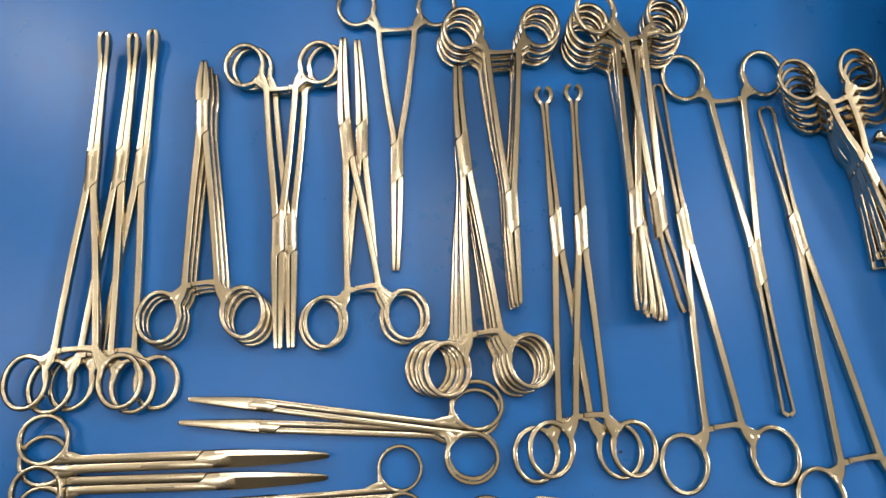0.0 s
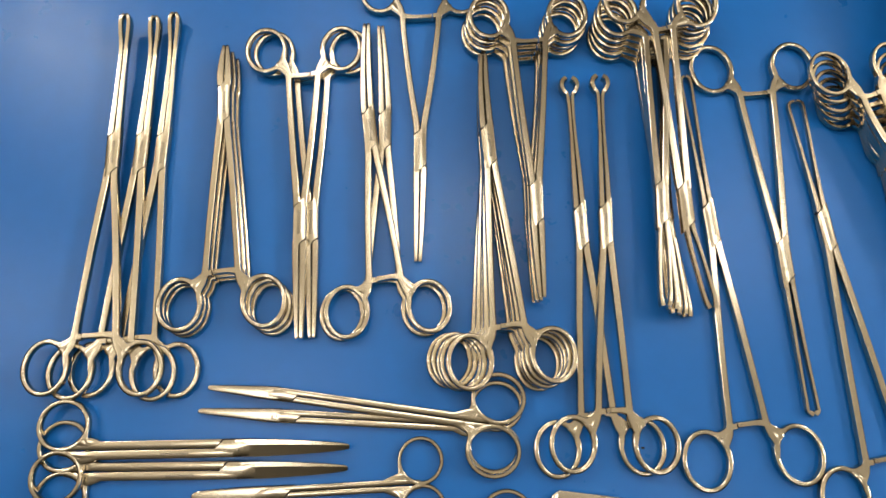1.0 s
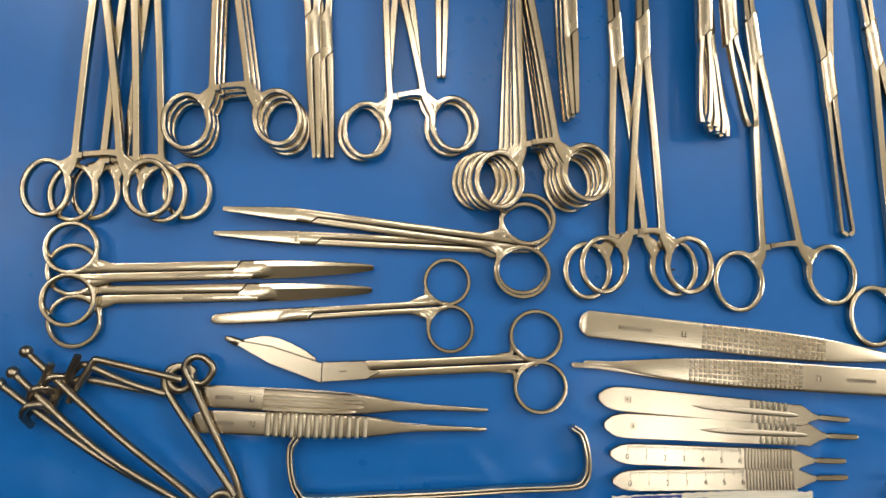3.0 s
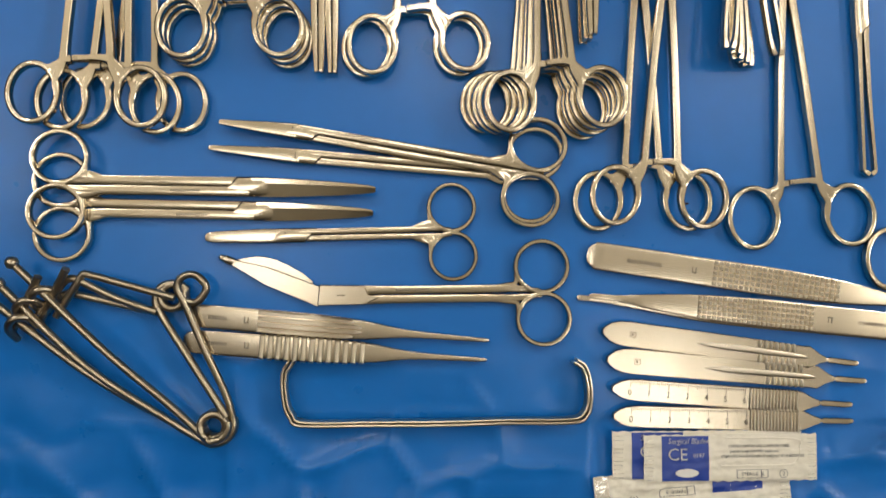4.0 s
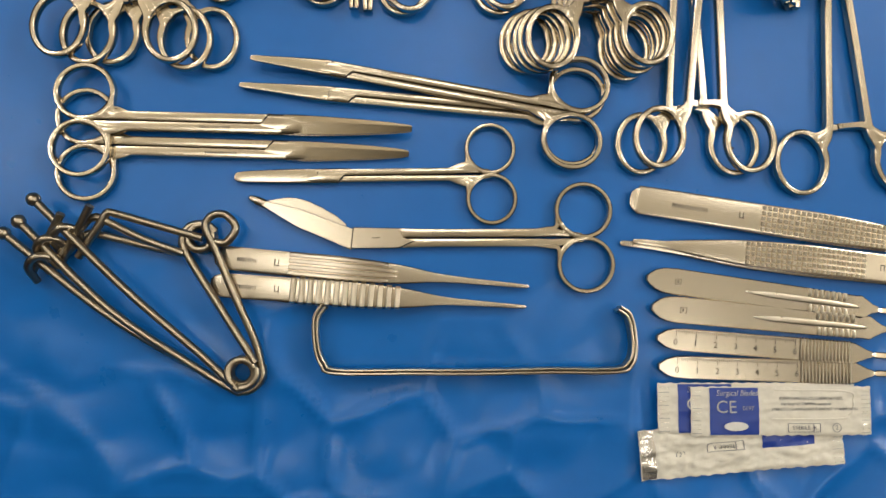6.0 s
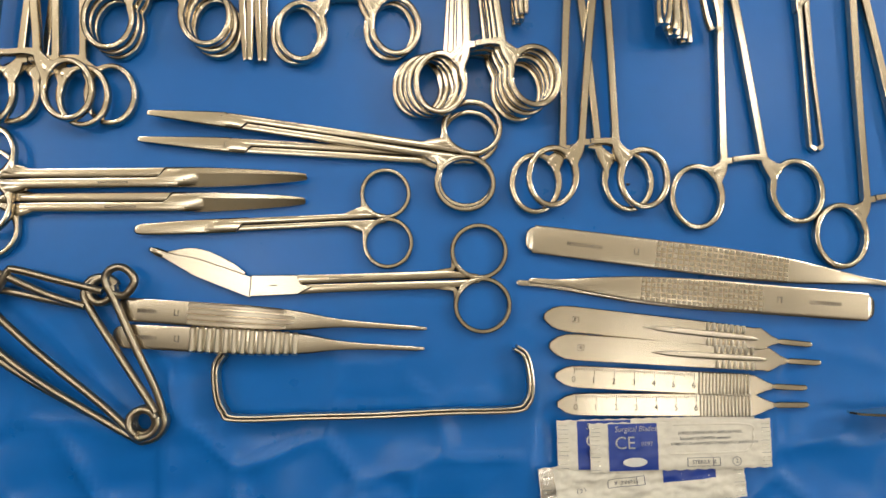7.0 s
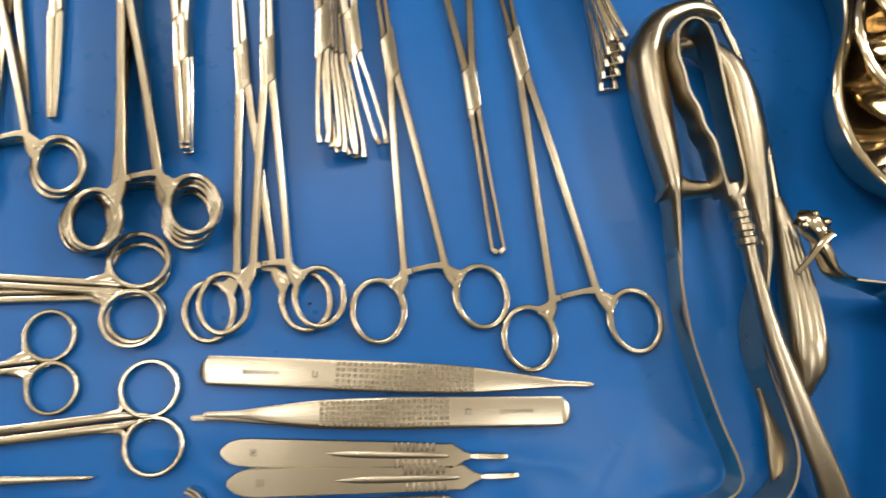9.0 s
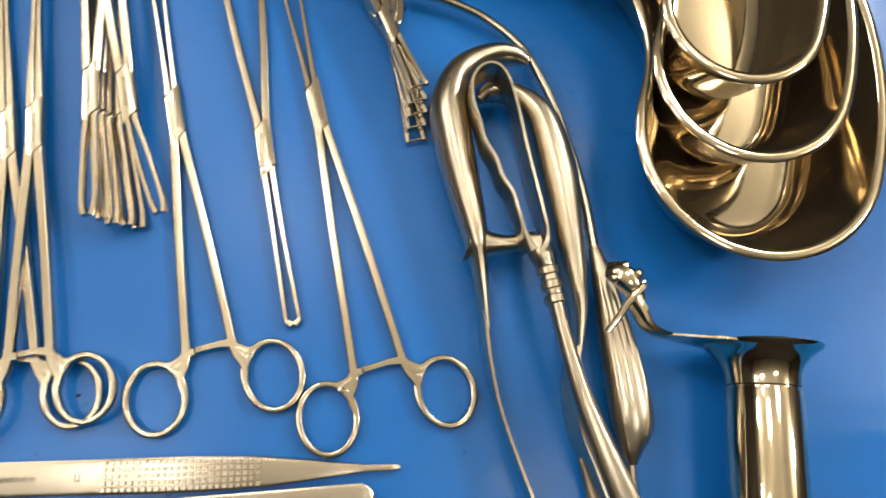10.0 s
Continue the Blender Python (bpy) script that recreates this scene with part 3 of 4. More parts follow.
scissors(HEAVY_SC, "pair of broad scissors", (-17.1, 196), (-17.5, 169), (79.8, 185.4), (139.6, 186.8), 6.8, BROAD, ring=(14.3, 14.6), screw=False, wide=4.8, width=9.8, blade_mat=BLADE_STEEL)
scissors("small steel stitch scissors with one blunt tip", "", (178.5, 179.4), (180.3, 154.6), (95, 161.7), (55, 159.2), 2.6, BLUNT, ring=(13, 12.8), wire=2.3, wide=3.2, width=7.4, screw=False)


def bandage_scissors(rl, rr, pivot, knee, tip, z):
    """Scissors whose blades are bent at an angle and end in a probe tip."""
    ox, oy, turn, local = placed(rl, rr, pivot)
    root = thing("bandage_scissors", ox, oy, z - 0.4, turn, "angled steel bandage scissors with a blunt probe tip", "scissors")
    py, (kx, ky), (tx, ty) = local(pivot)[1], local(knee), local(tip)
    for p in (rl, rr):
        cx, cy = local(p)
        s = math.copysign(1, cx)
        meet = math.pi - 0.5 if s > 0 else 0.5
        bm = loft(bmesh.new(), ring_rows(cx, cy, 14.3, 14.6, 2.5, 4.4, meet), closed=True, shape=RING)
        loft(bm, spline([(s * 3.6, cy + 25, 0.3 * s, 1.6, 3.8), (s * 4.2, cy + 18.5, 0.3 * s, 2.4, 3.8), (cx - s * 8, cy + 13.5, 0, 2.6, 4.0), (cx - s * 1.5, cy + 13.4, 0, 1.6, 3.8)], 5), shape=SMOOTH)
        part("finger_ring", bm, SATIN, root, sharp=28)
        rows = spline([(s * 1.3, cy + 1, 0, 2.0, 3.4), (s * 1.7, cy + 7, 0, 3.0, 3.8), (s * 2.5, cy + 16, 0.3 * s, 4.2, 3.9), (s * 2.4, cy + 28, 0.3 * s, 4.4, 3.9),
                       (s * 2.35, py - 30, 0.3 * s, 4.4, 3.8), (s * 2.6, py - 4, 0.3 * s, 5.2, 3.6)], 5)
        part("shank", loft(bmesh.new(), rows, shape=SMOOTH), SATIN, root, sharp=28)
    bm = prism(bmesh.new(), [(-5.1, ky + 0.5), (-4.9, py - 12), (-1.5, py - 19), (0.4, py - 14), (4.8, py - 12), (5.3, ky - 0.5)], -1.9, 2.5, 0.4)
    joint = part("lap_joint", bm, BRUSHED, root)
    part("pivot_mark", block(bmesh.new(), -0.2, 0.2, py - 2.4, py + 1.6, 2.45, 2.55, 0.02), ENGRAVED, joint)
    part("lap_seam", prism(bmesh.new(), [(-4.9, py - 12.4), (-1.4, py - 19.4), (-1.4, py - 18.6), (-4.9, py - 11.6)], 1.4, 2.54, 0.02), SEAM, joint)
    part("knee_seam", prism(bmesh.new(), [(-5.0, ky + 0.3), (5.2, ky - 0.7), (5.2, ky - 0.2), (-5.0, ky + 0.8)], 1.4, 2.54, 0.02), SEAM, joint)
    bars(root, 2.3, py - 36, 2.4, 17, 90, 1.7, seed=8)
    away = math.atan2(tx - kx, ty - ky)
    length = math.hypot(tx - kx, ty - ky)
    turn_in = pose(kx, ky, 0, 0, 0, -math.degrees(away))
    bm = prism(bmesh.new(), [(-5.5, -1.5), (4.6, -4.0), (4.0, length * 0.55), (1.6, length - 9), (-1.4, length - 8), (-4.8, length * 0.5)], -0.4, 2.0, 0.35)
    bm.transform(turn_in)
    part("upper_blade", bm, BRUSHED, root)
    bm = prism(bmesh.new(), [(-1.0, 4), (5.5, 5.5), (7.6, 12), (8.8, 20), (9.2, length * 0.50), (8.6, length * 0.60), (7.2, length * 0.68), (5.4, length * 0.74), (1.0, length - 7), (-1.0, length - 9)], -1.9, -0.5, 0.3)
    bm.transform(turn_in)
    part("lower_blade", bm, BRUSHED, root)
    bm = loft(bmesh.new(), spline([(0.2, length - 12, -0.6, 3.6, 2.2), (0.2, length - 5, -0.4, 4.2, 3.2), (0.3, length - 1.2, -0.2, 2.8, 2.8), (0.3, length, -0.2, 1.2, 1.4)], 5), 10, 2.4)
    bm.transform(turn_in)
    part("probe_tip", bm, SATIN, root, "worn brassy probe tip")
    return root


bandage_scissors((225.8, 151), (227.9, 124.3), (124, 132.6), (113.3, 132.0), (62, 149.6), 2.7)

# ---- dissecting forceps (tweezers) ----


def tweezers(label, group, butt, tip, z, half, grip, kind, point=1.1, short=1.5, splay=0.0):
    """Spring forceps lying flat: butt and tip on the sheet, half width, and where the grip runs (mm from the butt)."""
    dx, dy = tip[0] - butt[0], tip[1] - butt[1]
    length = math.hypot(dx, dy)
    root = thing("dissecting_forceps", butt[0], butt[1], z, math.degrees(math.atan2(dy, dx)), label, "tweezers", group)
    g0, g1 = grip
    for level, lift, name, end in ((0.6, 0.0, "lower_leaf", length), (2.6, 3.2, "upper_leaf", length - short)):
        rows = [(0, 0, 0.7, half * 0.3, 1.0), (0.35, 0, 0.8, half * 0.75, 1.4), (1.2, 0, 0.9 + level * 0.1, half * 1.22, 1.5), (2.8, 0, 1.1 + level * 0.2, half * 1.6, 1.6), (5.5, 0, 1.3 + level * 0.3, half * 1.86, 1.7), (9, 0, 1.4 + level * 0.4, half * 1.97, 1.7), (g0, 0, level + lift * 0.5, half * 2, 1.8), ((g0 + g1) / 2, 0, level + lift, half * 2.02, 1.9),
                (g1, 0, level + lift * 0.8, half * (1.72 if kind == "waffle" else 1.62), 1.9), (g1 + (length - g1) * (0.4 if kind == "waffle" else 0.34), 0, level + lift * 0.4, half * (1.05 if kind == "waffle" else 0.72), 1.9), (end - 16, 0, level * 0.8 + 0.3, point * 2.6, 1.8), (end - 3, 0, level * 0.7 + 0.5, point * 2, 1.6), (end, 0, level * 0.7 + 0.5, point * 1.1, 1.0)]
        rows = spline(rows, 6)
        leaf = part(name, loft(bmesh.new(), rows, 14, 7.0), BRUSHED, root)
        if name == "lower_leaf":
            for k in range(int(short) if short > 3 else 0):
                x = length - 1.2 - k
                part("tip_serration", block(bmesh.new(), x - 0.28, x + 0.28, -point * 0.95, point * 0.95, 0.9, 1.95, 0.1), PLAIN_STEEL, leaf)
            continue
        leaf.matrix_basis = pose(0, 0, 0, 0, 0, -splay)
        top = level + lift + 0.85

        def crown(x):
            xs = [r[0] for r in rows]
            return float(np.interp(x, xs, [r[2] + r[4] / 2 for r in rows])), float(np.interp(x, xs, [r[3] / 2 for r in rows]))
        if kind == "waffle":
            n, m = 24, 5
            a, b = (g1 - g0) / n * 0.33, half * 0.93 / m * 0.68
            square = None
            for i in range(n):
                for j in range(m):
                    x = g0 + (g1 - g0) * (i + 0.5) / n
                    zz, hw = crown(x)
                    y = (j - (m - 1) / 2) * hw * 1.86 / m
                    if square is None:
                        piece = part("grip_square", block(bmesh.new(), -a, a, -b, b, -1.2, 0.8, 0.34), PLAIN_STEEL, leaf)
                        square = piece.data
                    else:
                        piece = new("grip_square", square)
                        piece.parent = leaf
                    piece.location = (x / 1000, y / 1000, zz / 1000)
        elif kind == "rib":
            n = 13
            for i in range(n):
                x = g0 + (g1 - g0) * (i + 0.5) / n
                zz, hw = crown(x)
                a = (g1 - g0) / n * 0.31
                part("rib", loft(bmesh.new(), [(x, -hw * 1.02, zz - 0.2, a * 2, 1.4), (x, -hw * 0.9, zz + 0.3, a * 2, 3.2), (x, hw * 0.9, zz + 0.3, a * 2, 3.2), (x, hw * 1.02, zz - 0.2, a * 2, 1.4)], 12, 4), PLAIN_STEEL, leaf)
        else:
            for j in range(4):
                y = (j - 1.5) * half * 0.50
                line = [(g0 + 0.5, y, crown(g0)[0] + 0.2, 2.3, 2.2), ((g0 + g1) / 2, y, crown((g0 + g1) / 2)[0] + 0.2, 2.3, 2.5), (g1 - 3 - abs(j - 1.5) * 3, y * 0.9, crown(g1 - 4)[0] + 0.1, 2.1, 2.0), (g1 + 3 - abs(j - 1.5) * 4, y * 0.8, crown(g1)[0] - 0.6, 0.6, 0.6)]
                part("flute", loft(bmesh.new(), spline(line, 6), 8, 2.4), PLAIN_STEEL, leaf)
            part("pin", tube(bmesh.new(), g1 + 9, 0, crown(g1)[0] - 1.5, 1.1, 1.0, 1.0), SATIN, leaf)
        bars(leaf, g0 * 0.55, 0, crown(g0 * 0.55)[0] + 0.03, g0 * 0.46, 0, 2.2, seed=int(length))
        bm = bmesh.new()
        tx = g0 * 0.86
        block(bm, tx - 0.9, tx + 0.9, -1.6, -1.0, 0, 0.06, 0.01)
        block(bm, tx - 1.6, tx - 1.1, -1.6, 1.6, 0, 0.06, 0.01)
        block(bm, tx + 0.2, tx + 0.7, -0.8, 1.4, 0, 0.06, 0.01)
        bm.transform(Matrix.Translation((0, 0, crown(tx)[0] + 0.03)))
        part("engraved_mark", bm, ENGRAVED, leaf)
    return root


tweezers("steel dissecting forceps with lengthwise fluted grip", "pair of fluted and ribbed tweezers", (47.6, 120.2), (200.3, 112.3), 1.0, 5.8, (36, 88), "flute", point=1.0)
tweezers("steel dissecting forceps with cross-ribbed grip", "pair of fluted and ribbed tweezers", (46.5, 107.0), (199.3, 102.4), 1.0, 5.9, (38, 92), "rib", point=1.0)
tweezers("long broad steel dissecting forceps with waffle grip", "pair of long waffle-grip tweezers", (249.3, 158.2), (439.6, 137.2), 1.0, 7.2, (65, 132), "waffle", point=1.3)
tweezers("long broad steel dissecting forceps with waffle grip", "pair of long waffle-grip tweezers", (426.6, 125.7), (244.9, 135.9), 1.0, 7.2, (59, 121), "waffle", point=1.4, short=6.0, splay=0.5)

# ---- scalpel handles ----


def scalpel_handle(label, butt, end, z, ruled):
    dx, dy = end[0] - butt[0], end[1] - butt[1]
    k = math.hypot(dx, dy)
    root = thing("scalpel_handle", butt[0], butt[1], z, math.degrees(math.atan2(dy, dx)), label, "scalpel handle", "row of scalpel handles")
    wide = 5.6 if ruled else 6.6
    neck = k - 27
    side = [(0.2, 1.2), (1.6, wide * 0.42), (4.5, wide * 0.74), (8.5, wide * 0.93), (14, wide), (neck - 30, wide * (1.0 if ruled else 0.93)), (neck - 3, wide * (0.98 if ruled else 0.85)), (neck, wide * 0.9), (neck + 6, 2.4), (neck + 9, 1.5)]
    outline = [(x, -y) for x, y in side] + [(x, y) for x, y in reversed(side)]
    body = part("handle", prism(bmesh.new(), outline, -1.6, 1.6, 0.45), BRUSHED, root)
    fit_rows = [(neck + 7, 0, 0, 2.6, 2.4), (neck + 10, 0, 0, 2.2, 1.6), (neck + 11.5, 0, 0, 3.2, 1.2), (k - 3, 0, 0, 3.1, 1.2), (k - 0.6, 0.3, 0, 2.6, 1.2), (k, 0.4, 0, 1.2, 1.0)]
    part("blade_fitting", loft(bmesh.new(), fit_rows, shape=BAR), SATIN, root, sharp=28)
    if ruled:
        for i in range(61):
            long = 3.1 if i % 10 == 0 else 2.2 if i % 5 == 0 else 1.4
            x = 9.6 + i
            bm = block(bmesh.new(), x - 0.17, x + 0.17, wide - 0.9 - long, wide - 0.9, 1.58, 1.66, 0.01)
            part("ruler_tick", bm, INK, body)
        for i in range(7):
            lettering(str(i), 4.3, INK, body, 9.4 + i * 10, -1.4, 1.62, name="numeral")
        for i in range(15):
            x = neck - 28 + i * 1.75
            part("grip_rib", loft(bmesh.new(), [(x, -wide * 0.97, 1.2, 1.0, 1.2), (x, -wide * 0.9, 1.6, 1.1, 1.5), (x, wide * 0.9, 1.6, 1.1, 1.5), (x, wide * 0.97, 1.2, 1.0, 1.2)], 8, 2.4), PLAIN_STEEL, body)
    else:
        for s in (-1, 1):
            for i in range(7):
                x = neck - 27 + i * 3.0 + (0.8 if s < 0 else 0)
                part("grip_rib", loft(bmesh.new(), [(x, s * 1.9, 1.3, 1.5, 1.4), (x, s * wide * 0.55, 1.8, 1.9, 1.8), (x, s * wide * 0.87, 1.4, 1.8, 1.6)], 8, 2.6), PLAIN_STEEL, body)
        part("spine", loft(bmesh.new(), spline([(neck - 60, 0, 1.4, 0.6, 0.4), (neck - 48, 0, 1.55, 3.0, 1.0), (neck - 28, 0, 1.6, 3.4, 1.3), (neck - 6, 0, 1.6, 2.4, 1.0), (neck - 1, 0, 1.4, 0.6, 0.4)], 5), 10, 2.4), PLAIN_STEEL, body)
        bm = bmesh.new()
        for a, b, c, d in ((-1.6, 1.6, 1.2, 1.5), (-1.6, 1.6, -1.5, -1.2), (-1.6, -1.3, -1.4, 1.4), (1.3, 1.6, -1.4, 1.4), (-0.6, 0.4, -0.7, 0.7)):
            block(bm, 16 + a, 16 + b, c, d, 1.58, 1.66, 0.01)
        part("engraved_mark", bm, ENGRAVED, body)
    return root


RULED = "flat steel scalpel handle with an engraved centimetre ruler"
GROOVED = "flat steel scalpel handle with notched grip"
scalpel_handle(GROOVED, (258.3, 119.3), (394.2, 106.6), 1.8, False)
scalpel_handle(GROOVED, (261.0, 104.8), (398.6, 97.6), 1.8, False)
scalpel_handle(RULED, (264.0, 90.0), (391.2, 85.1), 1.8, True)
scalpel_handle(RULED, (265.0, 76.0), (391.8, 76.7), 1.8, True)

# ---- blade packets ----


def packet(label, x, y, z, turn, length, wide, printed, seed, curl=0.0, upside=False, crush=1.0):
    """A flat sealed paper packet, slightly puffed and creased, with crimped ends."""
    root = thing("blade_packet", x, y, z, turn, label, "packet", "surgical blade packets")
    bm, rnd, n, m = bmesh.new(), random.Random(seed), 72, 26

    def lift(u, v):
        puff = 0.9 * max(0.0, math.sin(math.pi * u)) ** 0.5 * max(0.0, math.sin(math.pi * v)) ** 0.5
        crease = crush * (0.6 * noise.noise(Vector((u * 9 + seed, v * 5, seed))) + 0.6 * abs(noise.noise(Vector((u * 17, v * 8, seed)))) + 0.3 * abs(noise.noise(Vector((u * 34, v * 12, seed)))))
        crimp = 0.12 * math.sin(u * 240) if u < 0.085 or u > 0.915 else 0
        return puff + crease + crimp + curl * (u * 2 - 1) ** 2 * 2

    def skin(u, v):
        return lift(u, v) + 0.35
    for level in (0.0, 0.3):
        grid = [[bm.verts.new(((i / n - 0.5) * length, (j / m - 0.5) * wide + 0.25 * math.sin(i * 1.3 + seed), lift(i / n, j / m) + level)) for i in range(n + 1)] for j in range(m + 1)]
        for j in range(m):
            for i in range(n):
                q = (grid[j][i], grid[j][i + 1], grid[j + 1][i + 1], grid[j + 1][i])
                bm.faces.new(q if level else q[::-1])
    body = part("wrapper", bm, PAPER, root, sharp=80)

    def patch(name, u0, u1, v0, v1, mat, rise=0.22):
        b = bmesh.new()
        nu, nv = max(2, int((u1 - u0) * 60)), max(2, int((v1 - v0) * 20))
        a = [[b.verts.new(((u0 + (u1 - u0) * i / nu - 0.5) * length, (v0 + (v1 - v0) * j / nv - 0.5) * wide, skin(u0 + (u1 - u0) * i / nu, v0 + (v1 - v0) * j / nv) + rise)) for i in range(nu + 1)] for j in range(nv + 1)]
        for j in range(nv):
            for i in range(nu):
                b.faces.new((a[j][i], a[j][i + 1], a[j + 1][i + 1], a[j + 1][i]))
        return part(name, b, mat, body, sharp=80)

    def words(text, u, v, size, mat, stretch=1.0, shear=0.0, name="lettering"):
        ob = lettering(text, size, mat, body, (u - 0.5) * length, (v - 0.5) * wide, 0, 180 if upside else 0, name, stretch, shear)
        for vert in ob.data.vertices:
            vert.co.z = (skin(vert.co.x * 1000 / length + 0.5, vert.co.y * 1000 / wide + 0.5) + 0.40) / 1000
    for e in range(11):
        for u in (0.005, 0.945):
            patch("crimp_line", u, u + 0.05, 0.05 + e * 0.085, 0.056 + e * 0.085, PRINT_GREY if e % 3 == 0 else FOIL)
    if printed:
        patch("printed_panel", 0.10, 0.37, 0.02, 0.98, PRINT_BLUE)
        words("Surgical Blades", 0.25, 0.87, 3.9, PRINT_WHITE, 0.9, 0.25)
        words("CE", 0.19, 0.58, 8.6, PRINT_WHITE)
        words("0197", 0.31, 0.56, 3.0, PRINT_WHITE)
        oval = bmesh.new()
        bmesh.ops.create_circle(oval, cap_ends=True, segments=28, radius=1)
        oval.transform(Matrix.Translation(((0.24 - 0.5) * length, (0.20 - 0.5) * wide, skin(0.24, 0.2) + 0.8)) @ Matrix.Diagonal((6.0, 2.2, 1, 1)))
        part("printed_oval", oval, PRINT_WHITE, body)
        words("STERILE SINGLE USE CARBON STEEL", 0.66, 0.76, 2.0, PRINT_GREY)
        words("Sterilized by GAMMA radiation", 0.63, 0.65, 2.0, PRINT_GREY)
        words("STERILITY GUARANTEED IF PACKET IS UNBROKEN", 0.68, 0.54, 1.9, PRINT_GREY)
    else:
        patch("printed_panel", 0.60, 0.86, 0.45, 0.80, PRINT_BLUE)
        patch("foil_end", 0.004, 0.075, 0.01, 0.99, FOIL, 0.15)
    words("STERILE  R", 0.62 if printed else 0.42, 0.16 if printed else 0.55, 2.6, PRINT_GREY)
    u0, v0 = (0.62, 0.16) if printed else (0.42, 0.55)
    for du, dv, a, b in ((0, 0.085, 0.09, 0.005), (0, -0.085, 0.09, 0.005), (-0.09, 0, 0.002, 0.085), (0.09, 0, 0.002, 0.085), (0.05, 0, 0.002, 0.085)):
        patch("printed_line", u0 + du - a, u0 + du + a, v0 + dv - b, v0 + dv + b, PRINT_GREY, 0.26)
    ring = loft(bmesh.new(), [(2.1 * math.cos(a * math.pi / 12), 2.1 * math.sin(a * math.pi / 12), 0, 0.3, 0.1) for a in range(24)], 6, 2, True)
    u1, v1 = (0.80, 0.16) if printed else (0.20, 0.45)
    ring.transform(Matrix.Translation(((u1 - 0.5) * length, (v1 - 0.5) * wide, skin(u1, v1) + 0.45)))
    sign = part("printed_ring", ring, PRINT_GREY, body)
    lettering("2", 3.0, PRINT_GREY, sign, (u1 - 0.5) * length, (v1 - 0.5) * wide, skin(u1, v1) + 0.45)
    if printed:
        outline = spline([(0.46, 0.93, 0), (0.86, 0.90, 0), (0.90, 0.70, 0), (0.88, 0.42, 0), (0.80, 0.34, 0), (0.44, 0.34, 0)], 8)
        bm = loft(bmesh.new(), [((u - 0.5) * length, (v - 0.5) * wide, skin(u, v) + 0.08, 1.0, 0.5) for u, v, _ in outline], 8, 2)
        part("blade_ridge", bm, PAPER, body)
    return root


packet("white and blue foil-edged packet, crumpled, printed side down", 308.0, 38.2, 0.4, 6.5, 102, 24, False, 5, 0.5, upside=True, crush=2.6)
packet("white and blue paper blade packet tucked under another", 315.0, 57.6, 2.0, 2.2, 99, 24.5, True, 2)
packet("white and blue paper packet of surgical blades", 326.2, 56.9, 4.0, 2.2, 90, 23.6, True, 9)

# ---- wire instruments ----


def wire(name, parent, ctrl, gauge, mat=None, n=8, smooth=True):
    rows = [(*c, gauge, gauge) for c in ctrl]
    return part(name, loft(bmesh.new(), spline(rows, n) if smooth else rows, 10, 2), mat or WORN, parent)


def coil(cx, cy, z, r, turns, start, pitch, n=18):
    return [(cx + r * math.cos(start + 2 * math.pi * i / n), cy + r * math.sin(start + 2 * math.pi * i / n), z + pitch * i / n) for i in range(int(turns * n) + 1)]


gag = thing("wire_retractor", 20, 110, 0, 0, "dull bronze-coloured spring wire retractor with ball-ended arms", "retractor")
G = 3.8


def bent(name, pts, gauge=G):
    return wire(name, gag, [(x - 20, y - 110, z) for x, y, z in pts], gauge)


# two spring coils, three ball-ended arms, the linked frame and the hooked comb
wire("spring_coil", gag, [(x - 20, y - 110, z) for x, y, z in coil(65.0, 66.3, 2.2, 6.0, 2.5, 1.2, 2.9)], G, n=2)
for bx, by, bz, mx, my, ex, ey, ez in ((-34.6, 142.8, 11, 9, 103.4, 57, 65, 8), (-41, 132.3, 10, 1.8, 93.6, 56, 59.5, 5), (-48.6, 126.6, 8, 1.5, 90.0, 59.5, 58.0, 3)):
    radius = 9.4 if ey < 62 else 7.2
    wrap = [(65.0 + radius * math.cos(radians(a)), 66.3 + radius * math.sin(radians(a)), ez) for a in (-112, -88, -62, -34, -6, 20)]
    arm = bent("ball_arm", [(bx, by, bz), (mx, my, (bz + ez) / 2), (ex - 12, ey + (my - ey) * 12 / (ex - mx), ez), *wrap])
    part("ball_end", ball(bmesh.new(), bx - 20, by - 110, bz, 3.3), WORN, arm, "worn brassy ball end")
bent("link_arm", [(74.2, 66.5, 4), (70, 81.4, 6), (59, 103, 7), (49.1, 124.2, 8), (44.3, 133.5, 8.5), (46.8, 139.1, 9), (53.2, 140, 9.2), (58.6, 134.2, 9), (54.4, 127.0, 8.5), (48.5, 127.2, 7.5)])
bent("link_arm", [(71.5, 71, 8.5), (52.2, 97.3, 6.5), (35.2, 121, 5), (33.0, 128.9, 5), (36.2, 134.3, 5), (43.4, 135.5, 5), (48, 132.4, 4)])
wire("spring_coil", gag, [(x - 20, y - 110, z) for x, y, z in coil(41.5, 129.0, 1.6, 6.0, 2.0, 0.4, 2.9)], G, n=2)
bent("frame_arm", [(43, 128.5, 8), (19, 134.2, 8.5), (2, 138.2, 9), (-1.6, 138.0, 9), (-4.6, 133, 8.5), (-10, 124.6, 7), (-15, 117, 5)])
bent("frame_arm", [(34, 121, 6), (15.5, 126.9, 7), (-3.5, 135.2, 8), (-7.8, 136.0, 8), (-11, 134.4, 7.5), (-14.6, 129.6, 7), (-23.4, 118, 5)])
bent("frame_arm", [(30, 121.5, 3.5), (17.8, 123.5, 3.6), (-6.4, 128.3, 4), (-11, 128.6, 4), (-14.4, 126.4, 4), (-21.9, 118, 3.6)])
